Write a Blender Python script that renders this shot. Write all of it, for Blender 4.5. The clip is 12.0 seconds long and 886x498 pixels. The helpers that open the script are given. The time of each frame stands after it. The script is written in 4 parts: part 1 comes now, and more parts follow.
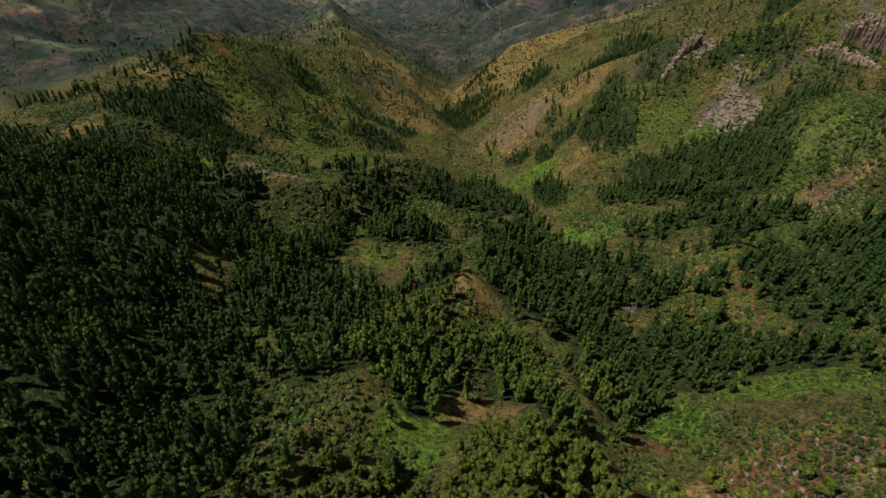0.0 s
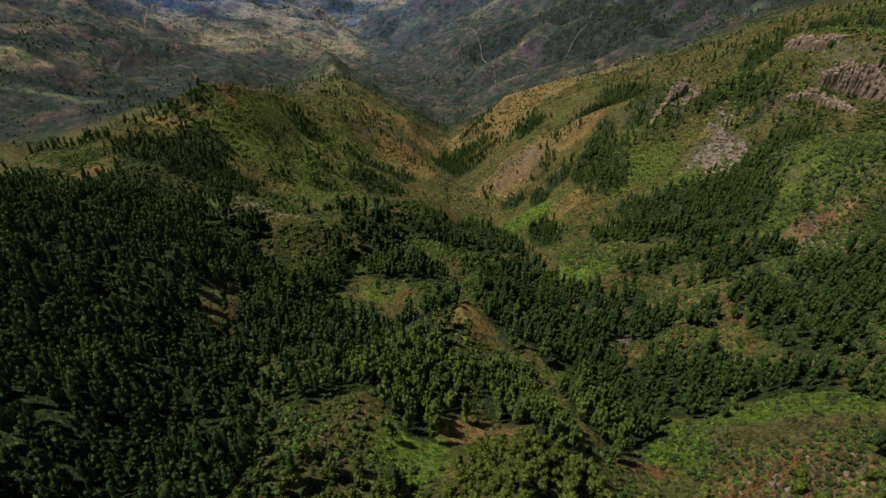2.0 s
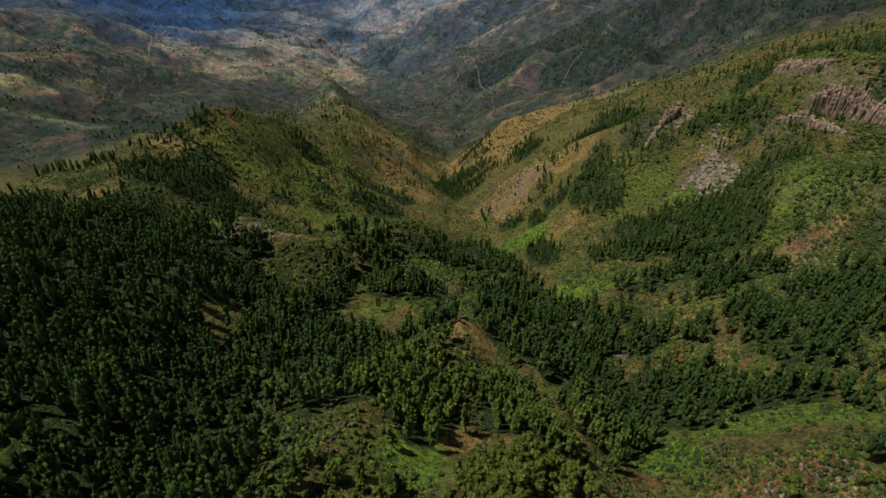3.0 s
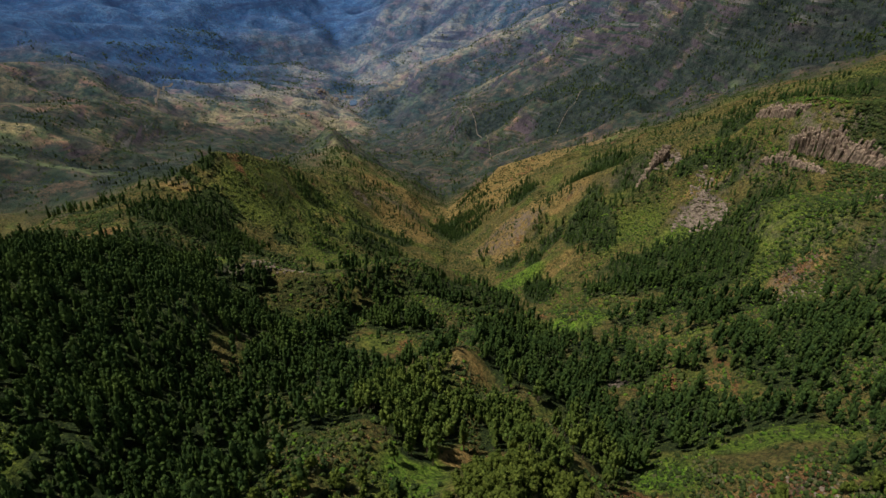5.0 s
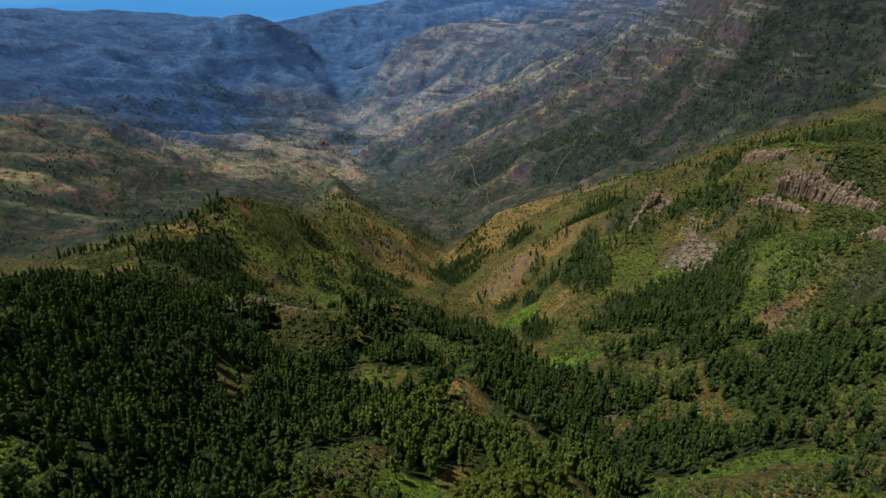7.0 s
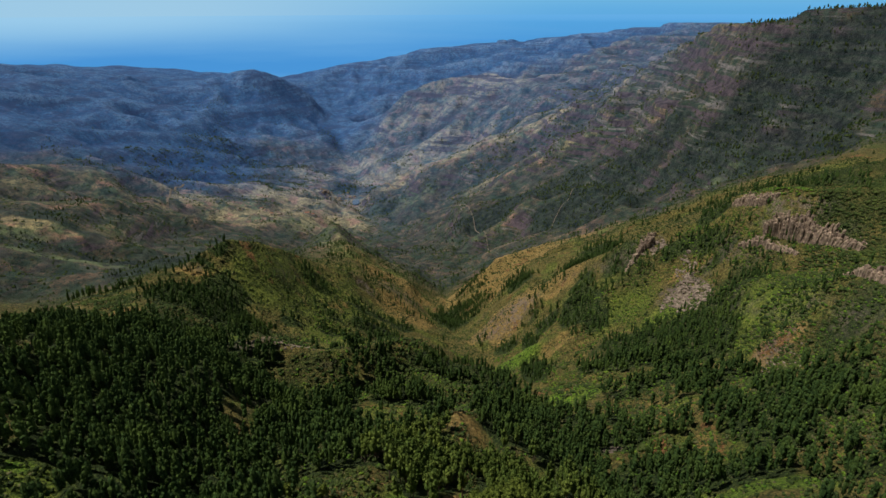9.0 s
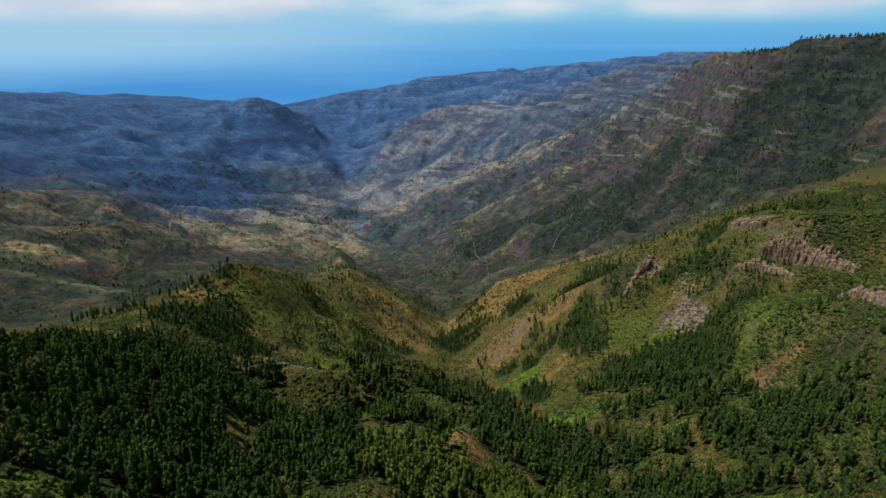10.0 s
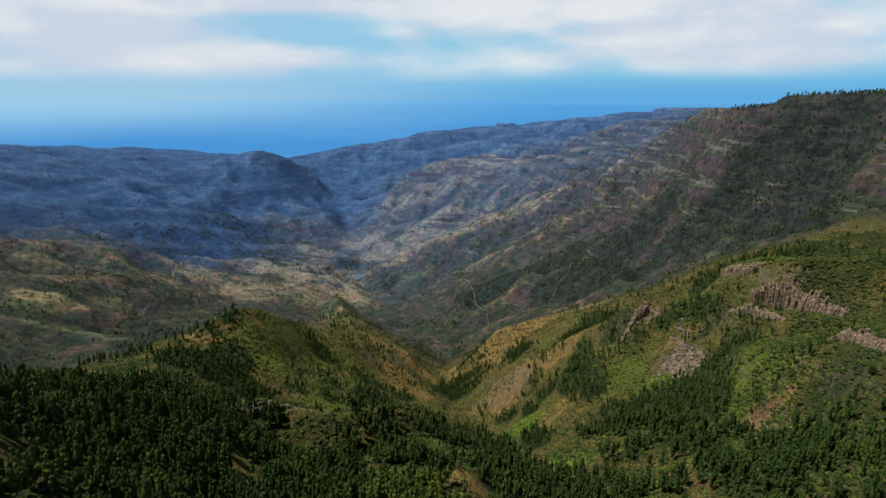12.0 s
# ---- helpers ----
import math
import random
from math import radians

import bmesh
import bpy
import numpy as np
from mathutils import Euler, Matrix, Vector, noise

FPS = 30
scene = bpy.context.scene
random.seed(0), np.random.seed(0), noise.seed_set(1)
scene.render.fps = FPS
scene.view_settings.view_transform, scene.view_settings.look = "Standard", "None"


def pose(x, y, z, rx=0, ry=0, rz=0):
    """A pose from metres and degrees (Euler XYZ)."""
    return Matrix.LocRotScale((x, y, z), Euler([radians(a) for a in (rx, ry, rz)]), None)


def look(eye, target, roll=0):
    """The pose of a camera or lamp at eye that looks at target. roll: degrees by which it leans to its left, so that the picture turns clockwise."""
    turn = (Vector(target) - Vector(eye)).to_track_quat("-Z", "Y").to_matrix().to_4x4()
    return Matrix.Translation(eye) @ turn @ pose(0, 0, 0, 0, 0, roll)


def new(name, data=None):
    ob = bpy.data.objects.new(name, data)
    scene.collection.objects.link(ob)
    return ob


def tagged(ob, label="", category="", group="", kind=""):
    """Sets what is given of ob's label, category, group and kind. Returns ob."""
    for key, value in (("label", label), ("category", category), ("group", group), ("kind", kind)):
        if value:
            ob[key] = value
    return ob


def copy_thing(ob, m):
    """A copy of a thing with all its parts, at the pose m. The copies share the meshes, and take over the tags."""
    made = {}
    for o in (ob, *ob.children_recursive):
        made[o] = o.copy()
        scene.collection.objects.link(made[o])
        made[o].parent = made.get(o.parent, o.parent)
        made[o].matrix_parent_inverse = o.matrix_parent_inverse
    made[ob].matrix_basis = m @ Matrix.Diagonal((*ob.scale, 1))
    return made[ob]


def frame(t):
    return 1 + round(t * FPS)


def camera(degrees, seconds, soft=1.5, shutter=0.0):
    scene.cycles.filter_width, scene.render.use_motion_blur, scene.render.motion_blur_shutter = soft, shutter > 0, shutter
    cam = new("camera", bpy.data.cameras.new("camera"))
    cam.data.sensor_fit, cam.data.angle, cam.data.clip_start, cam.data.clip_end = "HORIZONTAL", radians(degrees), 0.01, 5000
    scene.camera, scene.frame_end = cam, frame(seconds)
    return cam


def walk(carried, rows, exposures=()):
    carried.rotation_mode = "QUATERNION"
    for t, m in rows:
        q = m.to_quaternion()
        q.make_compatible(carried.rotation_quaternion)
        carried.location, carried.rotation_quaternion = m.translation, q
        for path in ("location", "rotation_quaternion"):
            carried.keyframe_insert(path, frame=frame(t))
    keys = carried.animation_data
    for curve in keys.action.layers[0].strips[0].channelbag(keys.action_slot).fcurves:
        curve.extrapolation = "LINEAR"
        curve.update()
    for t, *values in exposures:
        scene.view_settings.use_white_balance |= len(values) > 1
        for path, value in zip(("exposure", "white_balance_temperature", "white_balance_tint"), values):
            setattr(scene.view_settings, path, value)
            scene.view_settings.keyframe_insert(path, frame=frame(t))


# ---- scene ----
# Everything is in metres; BASE is the height at which the aircraft flies.
BASE = 520.0
cam = camera(73.3, 12.0, soft=1.55)
# seconds, x, y, z, heading to the left, pitch, lean (degrees)
PATH = [
    (0.0, 0.0, 0.0, 0.0, 0.43, -43.42, 0.3),
    (1.0, 0.0, -6.3, 0.0, 0.31, -41.05, 0.24),
    (2.0, 0.0, -13.5, 0.0, 0.20, -38.61, 0.16),
    (3.0, 0.1, -21.7, 0.1, 0.11, -36.14, 0.09),
    (5.0, 0.2, -38.6, 0.3, -0.05, -31.50, -0.05),
    (6.0, 0.3, -47.3, 0.3, -0.10, -29.14, -0.08),
    (7.0, 0.3, -56.2, 0.3, -0.13, -26.73, -0.11),
    (9.0, 0.3, -73.0, -0.2, -0.12, -21.96, -0.2),
    (10.0, 0.2, -81.7, -0.5, -0.09, -19.46, -0.2),
    (11.0, 0.1, -90.6, -0.7, -0.07, -16.97, -0.17),
    (12.0, -0.1, -100.0, -0.7, -0.06, -14.50, -0.14),
]


def aim(x, y, z, heading, pitch, lean):
    a, b = radians(heading), radians(pitch)
    eye = Vector((x, y, z + BASE))
    way = Vector((-math.sin(a) * math.cos(b), math.cos(a) * math.cos(b), math.sin(b)))
    return look(eye, eye + way * 100, lean)


walk(cam, [(row[0], aim(*row[1:])) for row in PATH])

# ---------------------------------------------------------------- sky and sun
SUN_HEIGHT, SUN_HEADING = 62.0, 96.0      # degrees up, and degrees to the left of straight ahead

world = bpy.data.worlds.new("sky")
scene.world = world
world.use_nodes = True
wn, wl = world.node_tree.nodes, world.node_tree.links
wn.clear()


def wnode(kind, **values):
    n = wn.new(kind)
    for key, value in values.items():
        n.inputs[key].default_value = value
    return n


def wmath(op, a, b=None):
    n = wn.new("ShaderNodeMath")
    n.operation = op
    for i, v in enumerate((a, b)):
        if v is None:
            continue
        if isinstance(v, (int, float)):
            n.inputs[i].default_value = v
        else:
            wl.new(v, n.inputs[i])
    return n.outputs[0]


def wmix(f, a, b):
    n = wn.new("ShaderNodeMix")
    n.data_type = "RGBA"
    for i, v in ((0, f), (6, a), (7, b)):
        if isinstance(v, (int, float, tuple)):
            n.inputs[i].default_value = v
        else:
            wl.new(v, n.inputs[i])
    return n.outputs[2]


sky = wn.new("ShaderNodeTexSky")
sky.sky_type = "NISHITA"
sky.sun_disc = False
sky.sun_elevation, sky.sun_rotation = radians(SUN_HEIGHT), radians(-SUN_HEADING)
sky.altitude, sky.air_density, sky.dust_density, sky.ozone_density = 900, 1.1, 0.6, 2.0
where = wn.new("ShaderNodeTexCoord")
split = wn.new("ShaderNodeSeparateXYZ")
wl.new(where.outputs["Generated"], split.inputs[0])
up = split.outputs[2]
# banks of cloud over the sea, flattened towards the horizon
plan = wn.new("ShaderNodeCombineXYZ")
wl.new(wmath("MULTIPLY", split.outputs[0], 4.0), plan.inputs[0])
wl.new(wmath("MULTIPLY", split.outputs[1], 4.0), plan.inputs[1])
wl.new(wmath("MULTIPLY", up, 13.0), plan.inputs[2])
big = wnode("ShaderNodeTexNoise", Scale=0.62, Detail=6.0, Roughness=0.47, Distortion=0.15)
wl.new(plan.outputs[0], big.inputs["Vector"])
fine = wnode("ShaderNodeTexNoise", Scale=1.2, Detail=6.0, Roughness=0.5)
wl.new(plan.outputs[0], fine.inputs["Vector"])


def wrange(v, a, b, c=0.0, d=1.0):
    n = wn.new("ShaderNodeMapRange")
    n.interpolation_type = "SMOOTHSTEP"
    wl.new(v, n.inputs[0])
    for i, q in enumerate((a, b, c, d)):
        n.inputs[i + 1].default_value = q
    return n.outputs[0]


# a clear gap in the deck over the mouth of the valley
gap = wmath("MULTIPLY", wmath("MULTIPLY", wrange(split.outputs[0], -0.5, -0.24), wrange(split.outputs[0], -0.02, -0.2)), wmath("MULTIPLY", wmath("MULTIPLY", wrange(up, 0.05, 0.09), wrange(up, 0.15, 0.1)), 0.34))
# the deck begins a little over the horizon and closes upwards
deck = wmath("MULTIPLY", wmath("MULTIPLY", wrange(wmath("SUBTRACT", wmath("ADD", big.outputs[0], wmath("MULTIPLY", up, 1.5)), gap), 0.42, 0.62), wrange(up, 0.015, 0.05)), wrange(up, 0.42, 0.22))
tone = wmix(wrange(fine.outputs[0], 0.38, 0.62), (10.3, 11.4, 13.3, 1), (13.6, 14.0, 14.4, 1))
side = wrange(split.outputs[0], 0.25, -0.45)
haze = wmix(side, wmix(wrange(up, -0.01, 0.05), (2.0, 6.9, 12.7, 1), (4.0, 9.8, 13.4, 1)), (5.8, 10.0, 13.4, 1))
thin = wmix(1.0, sky.outputs[0], (0.56, 0.56, 0.56, 1))
thin.node.blend_type = "MULTIPLY"
clear = wmix(wrange(up, 0.1, 0.35), haze, thin)
clouded = wmix(wmath("MULTIPLY", deck, 0.95), clear, tone)
sky_light = wnode("ShaderNodeBackground", Strength=0.061)
wl.new(clouded, sky_light.inputs[0])
sky_out = wn.new("ShaderNodeOutputWorld")
wl.new(sky_light.outputs[0], sky_out.inputs[0])

sun = new("sun", bpy.data.lights.new("sun", "SUN"))
sun.data.energy, sun.data.angle, sun.data.color = 5.0, radians(0.6), (1.0, 0.96, 0.88)
sun_a, sun_b = radians(SUN_HEADING), radians(SUN_HEIGHT)
SUN_WAY = Vector((-math.sin(sun_a) * math.cos(sun_b), math.cos(sun_a) * math.cos(sun_b), math.sin(sun_b)))
sun.matrix_world = look(SUN_WAY * 900 + Vector((0, 0, BASE)), (0, 0, BASE))
scene.view_settings.exposure = -0.06

# ---------------------------------------------------------------- materials


class Paint:
    """A small builder for one node material."""

    def __init__(self, name, roughness=0.9, specular=0.2):
        self.m = bpy.data.materials.new(name)
        self.m.use_nodes = True
        self.n, self.l = self.m.node_tree.nodes, self.m.node_tree.links
        self.b = self.n["Principled BSDF"]
        self.b.inputs["Roughness"].default_value = roughness
        self.b.inputs["Specular IOR Level"].default_value = specular

    def link(self, value, socket):
        if isinstance(value, (int, float, tuple)):
            socket.default_value = value
        else:
            self.l.new(value, socket)

    def place(self):
        return self.n.new("ShaderNodeNewGeometry").outputs["Position"]

    def noise(self, scale, detail=4.0, rough=0.55, vector=None, stretch=None):
        t = self.n.new("ShaderNodeTexNoise")
        t.inputs["Scale"].default_value, t.inputs["Detail"].default_value, t.inputs["Roughness"].default_value = scale, detail, rough
        v = vector if vector is not None else self.place()
        if stretch:
            k = self.n.new("ShaderNodeVectorMath")
            k.operation = "MULTIPLY"
            self.l.new(v, k.inputs[0])
            k.inputs[1].default_value = stretch
            v = k.outputs[0]
        self.l.new(v, t.inputs["Vector"])
        return t.outputs[0]

    def span(self, v, a, b, c=0.0, d=1.0):
        r = self.n.new("ShaderNodeMapRange")
        r.interpolation_type = "SMOOTHSTEP"
        self.l.new(v, r.inputs[0])
        for i, q in enumerate((a, b, c, d)):
            r.inputs[i + 1].default_value = q
        return r.outputs[0]

    def math(self, op, a, b=0.0):
        r = self.n.new("ShaderNodeMath")
        r.operation = op
        self.link(a, r.inputs[0])
        self.link(b, r.inputs[1])
        return r.outputs[0]

    def mix(self, f, a, b, blend="MIX"):
        r = self.n.new("ShaderNodeMix")
        r.data_type, r.blend_type = "RGBA", blend
        for i, v in ((0, f), (6, a), (7, b)):
            self.link(v if not (isinstance(v, tuple) and len(v) == 3) else (*v, 1), r.inputs[i])
        return r.outputs[2]

    def random(self, of="piece"):
        if of == "island":
            return self.n.new("ShaderNodeNewGeometry").outputs["Random Per Island"]
        return self.n.new("ShaderNodeObjectInfo").outputs["Random"]

    def finish(self, colour, height=None, strength=0.5, distance=0.5):
        self.link(colour if not (isinstance(colour, tuple) and len(colour) == 3) else (*colour, 1), self.b.inputs["Base Color"])
        if height is not None:
            bump = self.n.new("ShaderNodeBump")
            bump.inputs["Strength"].default_value, bump.inputs["Distance"].default_value = strength, distance
            self.link(height, bump.inputs["Height"])
            self.l.new(bump.outputs[0], self.b.inputs["Normal"])
        return self.m


def land_paint():
    p = Paint("hillside", 0.95, 0.1)
    cover = p.n.new("ShaderNodeAttribute")
    cover.attribute_name = "cover"
    parts = p.n.new("ShaderNodeSeparateColor")
    p.l.new(cover.outputs["Color"], parts.inputs[0])
    dry, lush, bare = parts.outputs[0], parts.outputs[1], parts.outputs[2]
    far_cover_haze = cover.outputs["Alpha"]
    broad, patchy, fine_n, speck = p.noise(0.012, 5), p.noise(0.05, 6, 0.62), p.noise(0.28, 5, 0.65), p.noise(0.9, 3, 0.6)
    grass = p.mix(p.span(fine_n, 0.35, 0.68), (0.092, 0.08, 0.027), (0.285, 0.213, 0.066))
    grass = p.mix(lush, grass, p.mix(p.span(fine_n, 0.4, 0.62), (0.1, 0.21, 0.018), (0.25, 0.42, 0.04)))
    grass = p.mix(p.math("MULTIPLY", p.span(p.noise(0.03, 6, 0.62), 0.5, 0.62), 0.8), grass, p.mix(p.span(fine_n, 0.4, 0.65), (0.088, 0.12, 0.022), (0.245, 0.26, 0.052)))
    straw = p.mix(p.span(fine_n, 0.38, 0.66), (0.26, 0.166, 0.055), (0.49, 0.325, 0.112))
    rust = p.mix(p.span(speck, 0.4, 0.6), (0.2, 0.085, 0.035), (0.34, 0.16, 0.07))
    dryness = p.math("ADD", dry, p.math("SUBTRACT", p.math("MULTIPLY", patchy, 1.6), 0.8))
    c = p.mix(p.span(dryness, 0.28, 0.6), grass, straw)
    c = p.mix(p.math("MULTIPLY", p.math("MULTIPLY", p.span(patchy, 0.55, 0.64), p.span(broad, 0.5, 0.6)), p.span(dry, -0.1, 0.15)), c, rust)
    c = p.mix(p.span(p.math("ADD", dry, p.math("MULTIPLY", fine_n, 0.3)), 0.98, 1.1), c, rust)
    # floor of woods and thickets, its colour darkened for the shade there
    shade_litter = p.mix(p.span(fine_n, 0.36, 0.64), (0.022, 0.036, 0.013), (0.066, 0.088, 0.026))
    c = p.mix(p.span(dry, -0.05, -0.4), c, shade_litter)
    tuft = p.noise(0.55, 5, 0.7)
    c = p.mix(p.span(tuft, 0.38, 0.54, 0.75, 0.0), c, (0.018, 0.032, 0.012))
    c = p.mix(p.span(p.noise(0.75, 4, 0.7), 0.54, 0.68, 0.0, 0.7), c, p.mix(dry, (0.22, 0.27, 0.055), (0.42, 0.34, 0.12)))
    scrub = p.math("MULTIPLY", p.span(fine_n, 0.5, 0.6), p.span(p.noise(0.11, 4), 0.42, 0.6))
    c = p.mix(p.math("MULTIPLY", scrub, 0.85), c, (0.02, 0.038, 0.014))
    beds = p.noise(1.0, 6, 0.6, stretch=(0.009, 0.009, 0.085))
    stone = p.mix(p.span(speck, 0.38, 0.64), (0.13, 0.1, 0.078), (0.32, 0.245, 0.185))
    stone = p.mix(p.span(beds, 0.4, 0.6, 0.0, 0.7), stone, (0.10, 0.08, 0.075))
    c = p.mix(p.math("MULTIPLY", bare, p.span(p.noise(0.16, 5, 0.65), 0.42, 0.58)), c, stone)
    # further off: scrub, dry terraces and rusty soil in larger patches, crossed by beds of lava
    wide, clump = p.noise(0.011, 9, 0.62), p.noise(0.06, 8, 0.7)
    thin = p.math("MULTIPLY", dry, 0.05)
    shrub = p.math("MAXIMUM", p.span(p.math("SUBTRACT", p.noise(0.16, 6, 0.74), thin), 0.5, 0.55), p.span(p.math("SUBTRACT", clump, thin), 0.52, 0.57))
    wet = p.math("SUBTRACT", 1.0, dry)
    # dark where not dry: cloud shadow over the eastern slopes is in this colour
    heath = p.mix(p.span(p.noise(0.025, 7, 0.66), 0.4, 0.6), p.mix(dry, (0.04, 0.062, 0.036), (0.17, 0.215, 0.085)), p.mix(dry, (0.092, 0.082, 0.048), (0.36, 0.28, 0.12)))
    dryness = p.math("ADD", p.math("MULTIPLY", dry, 0.55), p.math("MULTIPLY", wide, 1.3))
    off = p.mix(p.span(dryness, 0.86, 1.05), heath, p.mix(p.span(clump, 0.35, 0.62), (0.25, 0.2, 0.09), (0.46, 0.385, 0.17)))
    off = p.mix(p.math("MULTIPLY", p.span(p.noise(0.018, 8, 0.66), 0.51, 0.59), p.math("MULTIPLY", p.span(dry, 0.0, 0.4, 0.3, 0.8), p.span(bare, 0.3, 0.6, 1.0, 0.6))), off, (0.33, 0.18, 0.115))
    off = p.mix(p.math("MULTIPLY", shrub, p.span(wet, 0.0, 1.0, 0.62, 0.84)), off, (0.026, 0.044, 0.033))
    off = p.mix(p.math("MULTIPLY", lush, p.span(clump, 0.62, 0.45)), off, (0.13, 0.165, 0.07))
    off = p.mix(p.math("MULTIPLY", p.span(p.noise(0.021, 7, 0.68), 0.55, 0.6), 0.75), off, (0.035, 0.058, 0.04))
    ledge = p.noise(1.0, 8, 0.66, stretch=(0.004, 0.004, 0.06))
    off = p.mix(p.math("MULTIPLY", p.span(ledge, 0.5, 0.54), p.span(bare, 0.0, 0.4, 0.3, 0.95)), off, (0.082, 0.064, 0.068))
    off = p.mix(p.math("MULTIPLY", p.span(ledge, 0.44, 0.4), p.span(bare, 0.0, 0.4, 0.1, 0.7)), off, (0.19, 0.17, 0.15))
    # darkest far cover: woods, and cloud shadow painted as ground colour
    off = p.mix(p.span(dry, -0.03, -0.4, 0.0, 0.85), off, p.mix(p.span(clump, 0.4, 0.62), (0.014, 0.025, 0.023), (0.042, 0.056, 0.04)))
    # mottled cover, tinted bluish so that the air's haze is in the colour
    mottle = p.mix(p.span(p.noise(0.04, 9, 0.78), 0.41, 0.59), (0.63, 0.67, 0.8), (1.38, 1.34, 1.46))
    off = p.mix(1.0, off, mottle, "MULTIPLY")
    c = p.mix(p.span(far_cover_haze, 0.0, 0.5), c, off)
    # the farthest slopes: aerial haze put into the colour as blue-grey, over heath and lava
    hazed = p.mix(p.span(p.noise(0.014, 9, 0.68), 0.42, 0.58), p.mix(dry, (0.022, 0.085, 0.215), (0.075, 0.19, 0.38)), p.mix(dry, (0.046, 0.145, 0.31), (0.165, 0.265, 0.41)))
    hazed = p.mix(p.span(p.noise(0.05, 8, 0.72), 0.53, 0.6, 0.0, 0.55), hazed, (0.105, 0.14, 0.25))
    hazed = p.mix(p.math("MULTIPLY", shrub, 0.85), hazed, (0.03, 0.068, 0.17))
    hazed = p.mix(p.span(ledge, 0.52, 0.57, 0.0, 0.6), hazed, (0.034, 0.066, 0.155))
    hazed = p.mix(0.28, hazed, mottle, "MULTIPLY")
    c = p.mix(p.span(far_cover_haze, 0.5, 1.0, 0.0, 0.94), c, hazed)
    relief = p.math("ADD", p.math("MULTIPLY", p.noise(0.4, 6, 0.7), 1.3), p.math("MULTIPLY", p.noise(0.05, 8, 0.66), 6.0))
    return p.finish(c, relief, 1.0, 2.2)


def leaf_paint(name, dark, mid, light, of="island"):
    p = Paint(name, 0.8, 0.06)
    n1, n2 = p.noise(1.3, 4, 0.7), p.noise(0.02, 3)
    c = p.mix(p.span(n1, 0.36, 0.6), dark, mid)
    c = p.mix(p.math("MULTIPLY", p.span(p.random(of), 0.2, 1.0), 0.28), c, light)
    c = p.mix(p.span(n2, 0.5, 0.75, 0.0, 0.45), c, light)
    m = p.finish(c, p.noise(1.8, 4, 0.65), 0.5, 0.4)
    # thin leaves let some light through
    thin = p.n.new("ShaderNodeBsdfTranslucent")
    p.l.new(c, thin.inputs[0])
    both = p.n.new("ShaderNodeMixShader")
    both.inputs[0].default_value = 0.24
    p.l.new(p.b.outputs[0], both.inputs[1])
    p.l.new(thin.outputs[0], both.inputs[2])
    p.l.new(both.outputs[0], p.n["Material Output"].inputs[0])
    return m


def bark_paint():
    p = Paint("bark", 0.95, 0.1)
    n = p.noise(3.0, 5, 0.6, stretch=(1, 1, 0.3))
    return p.finish(p.mix(p.span(n, 0.35, 0.65), (0.05, 0.035, 0.025), (0.16, 0.12, 0.09)), n, 0.6, 0.1)


def rock_paint(name, dark, mid, light):
    p = Paint(name, 0.92, 0.15)
    n, f = p.noise(0.35, 6, 0.65), p.noise(1.6, 5, 0.65, stretch=(1, 1, 0.35))
    c = p.mix(p.span(f, 0.34, 0.66), dark, mid)
    c = p.mix(p.math("MULTIPLY", p.span(n, 0.42, 0.66), 0.85), c, light)
    c = p.mix(p.math("MULTIPLY", p.random(), 0.35), c, dark)
    c = p.mix(p.math("MULTIPLY", p.span(p.noise(0.6, 3), 0.56, 0.66), 0.6), c, (0.12, 0.13, 0.05))
    return p.finish(c, f, 0.8, 0.35)


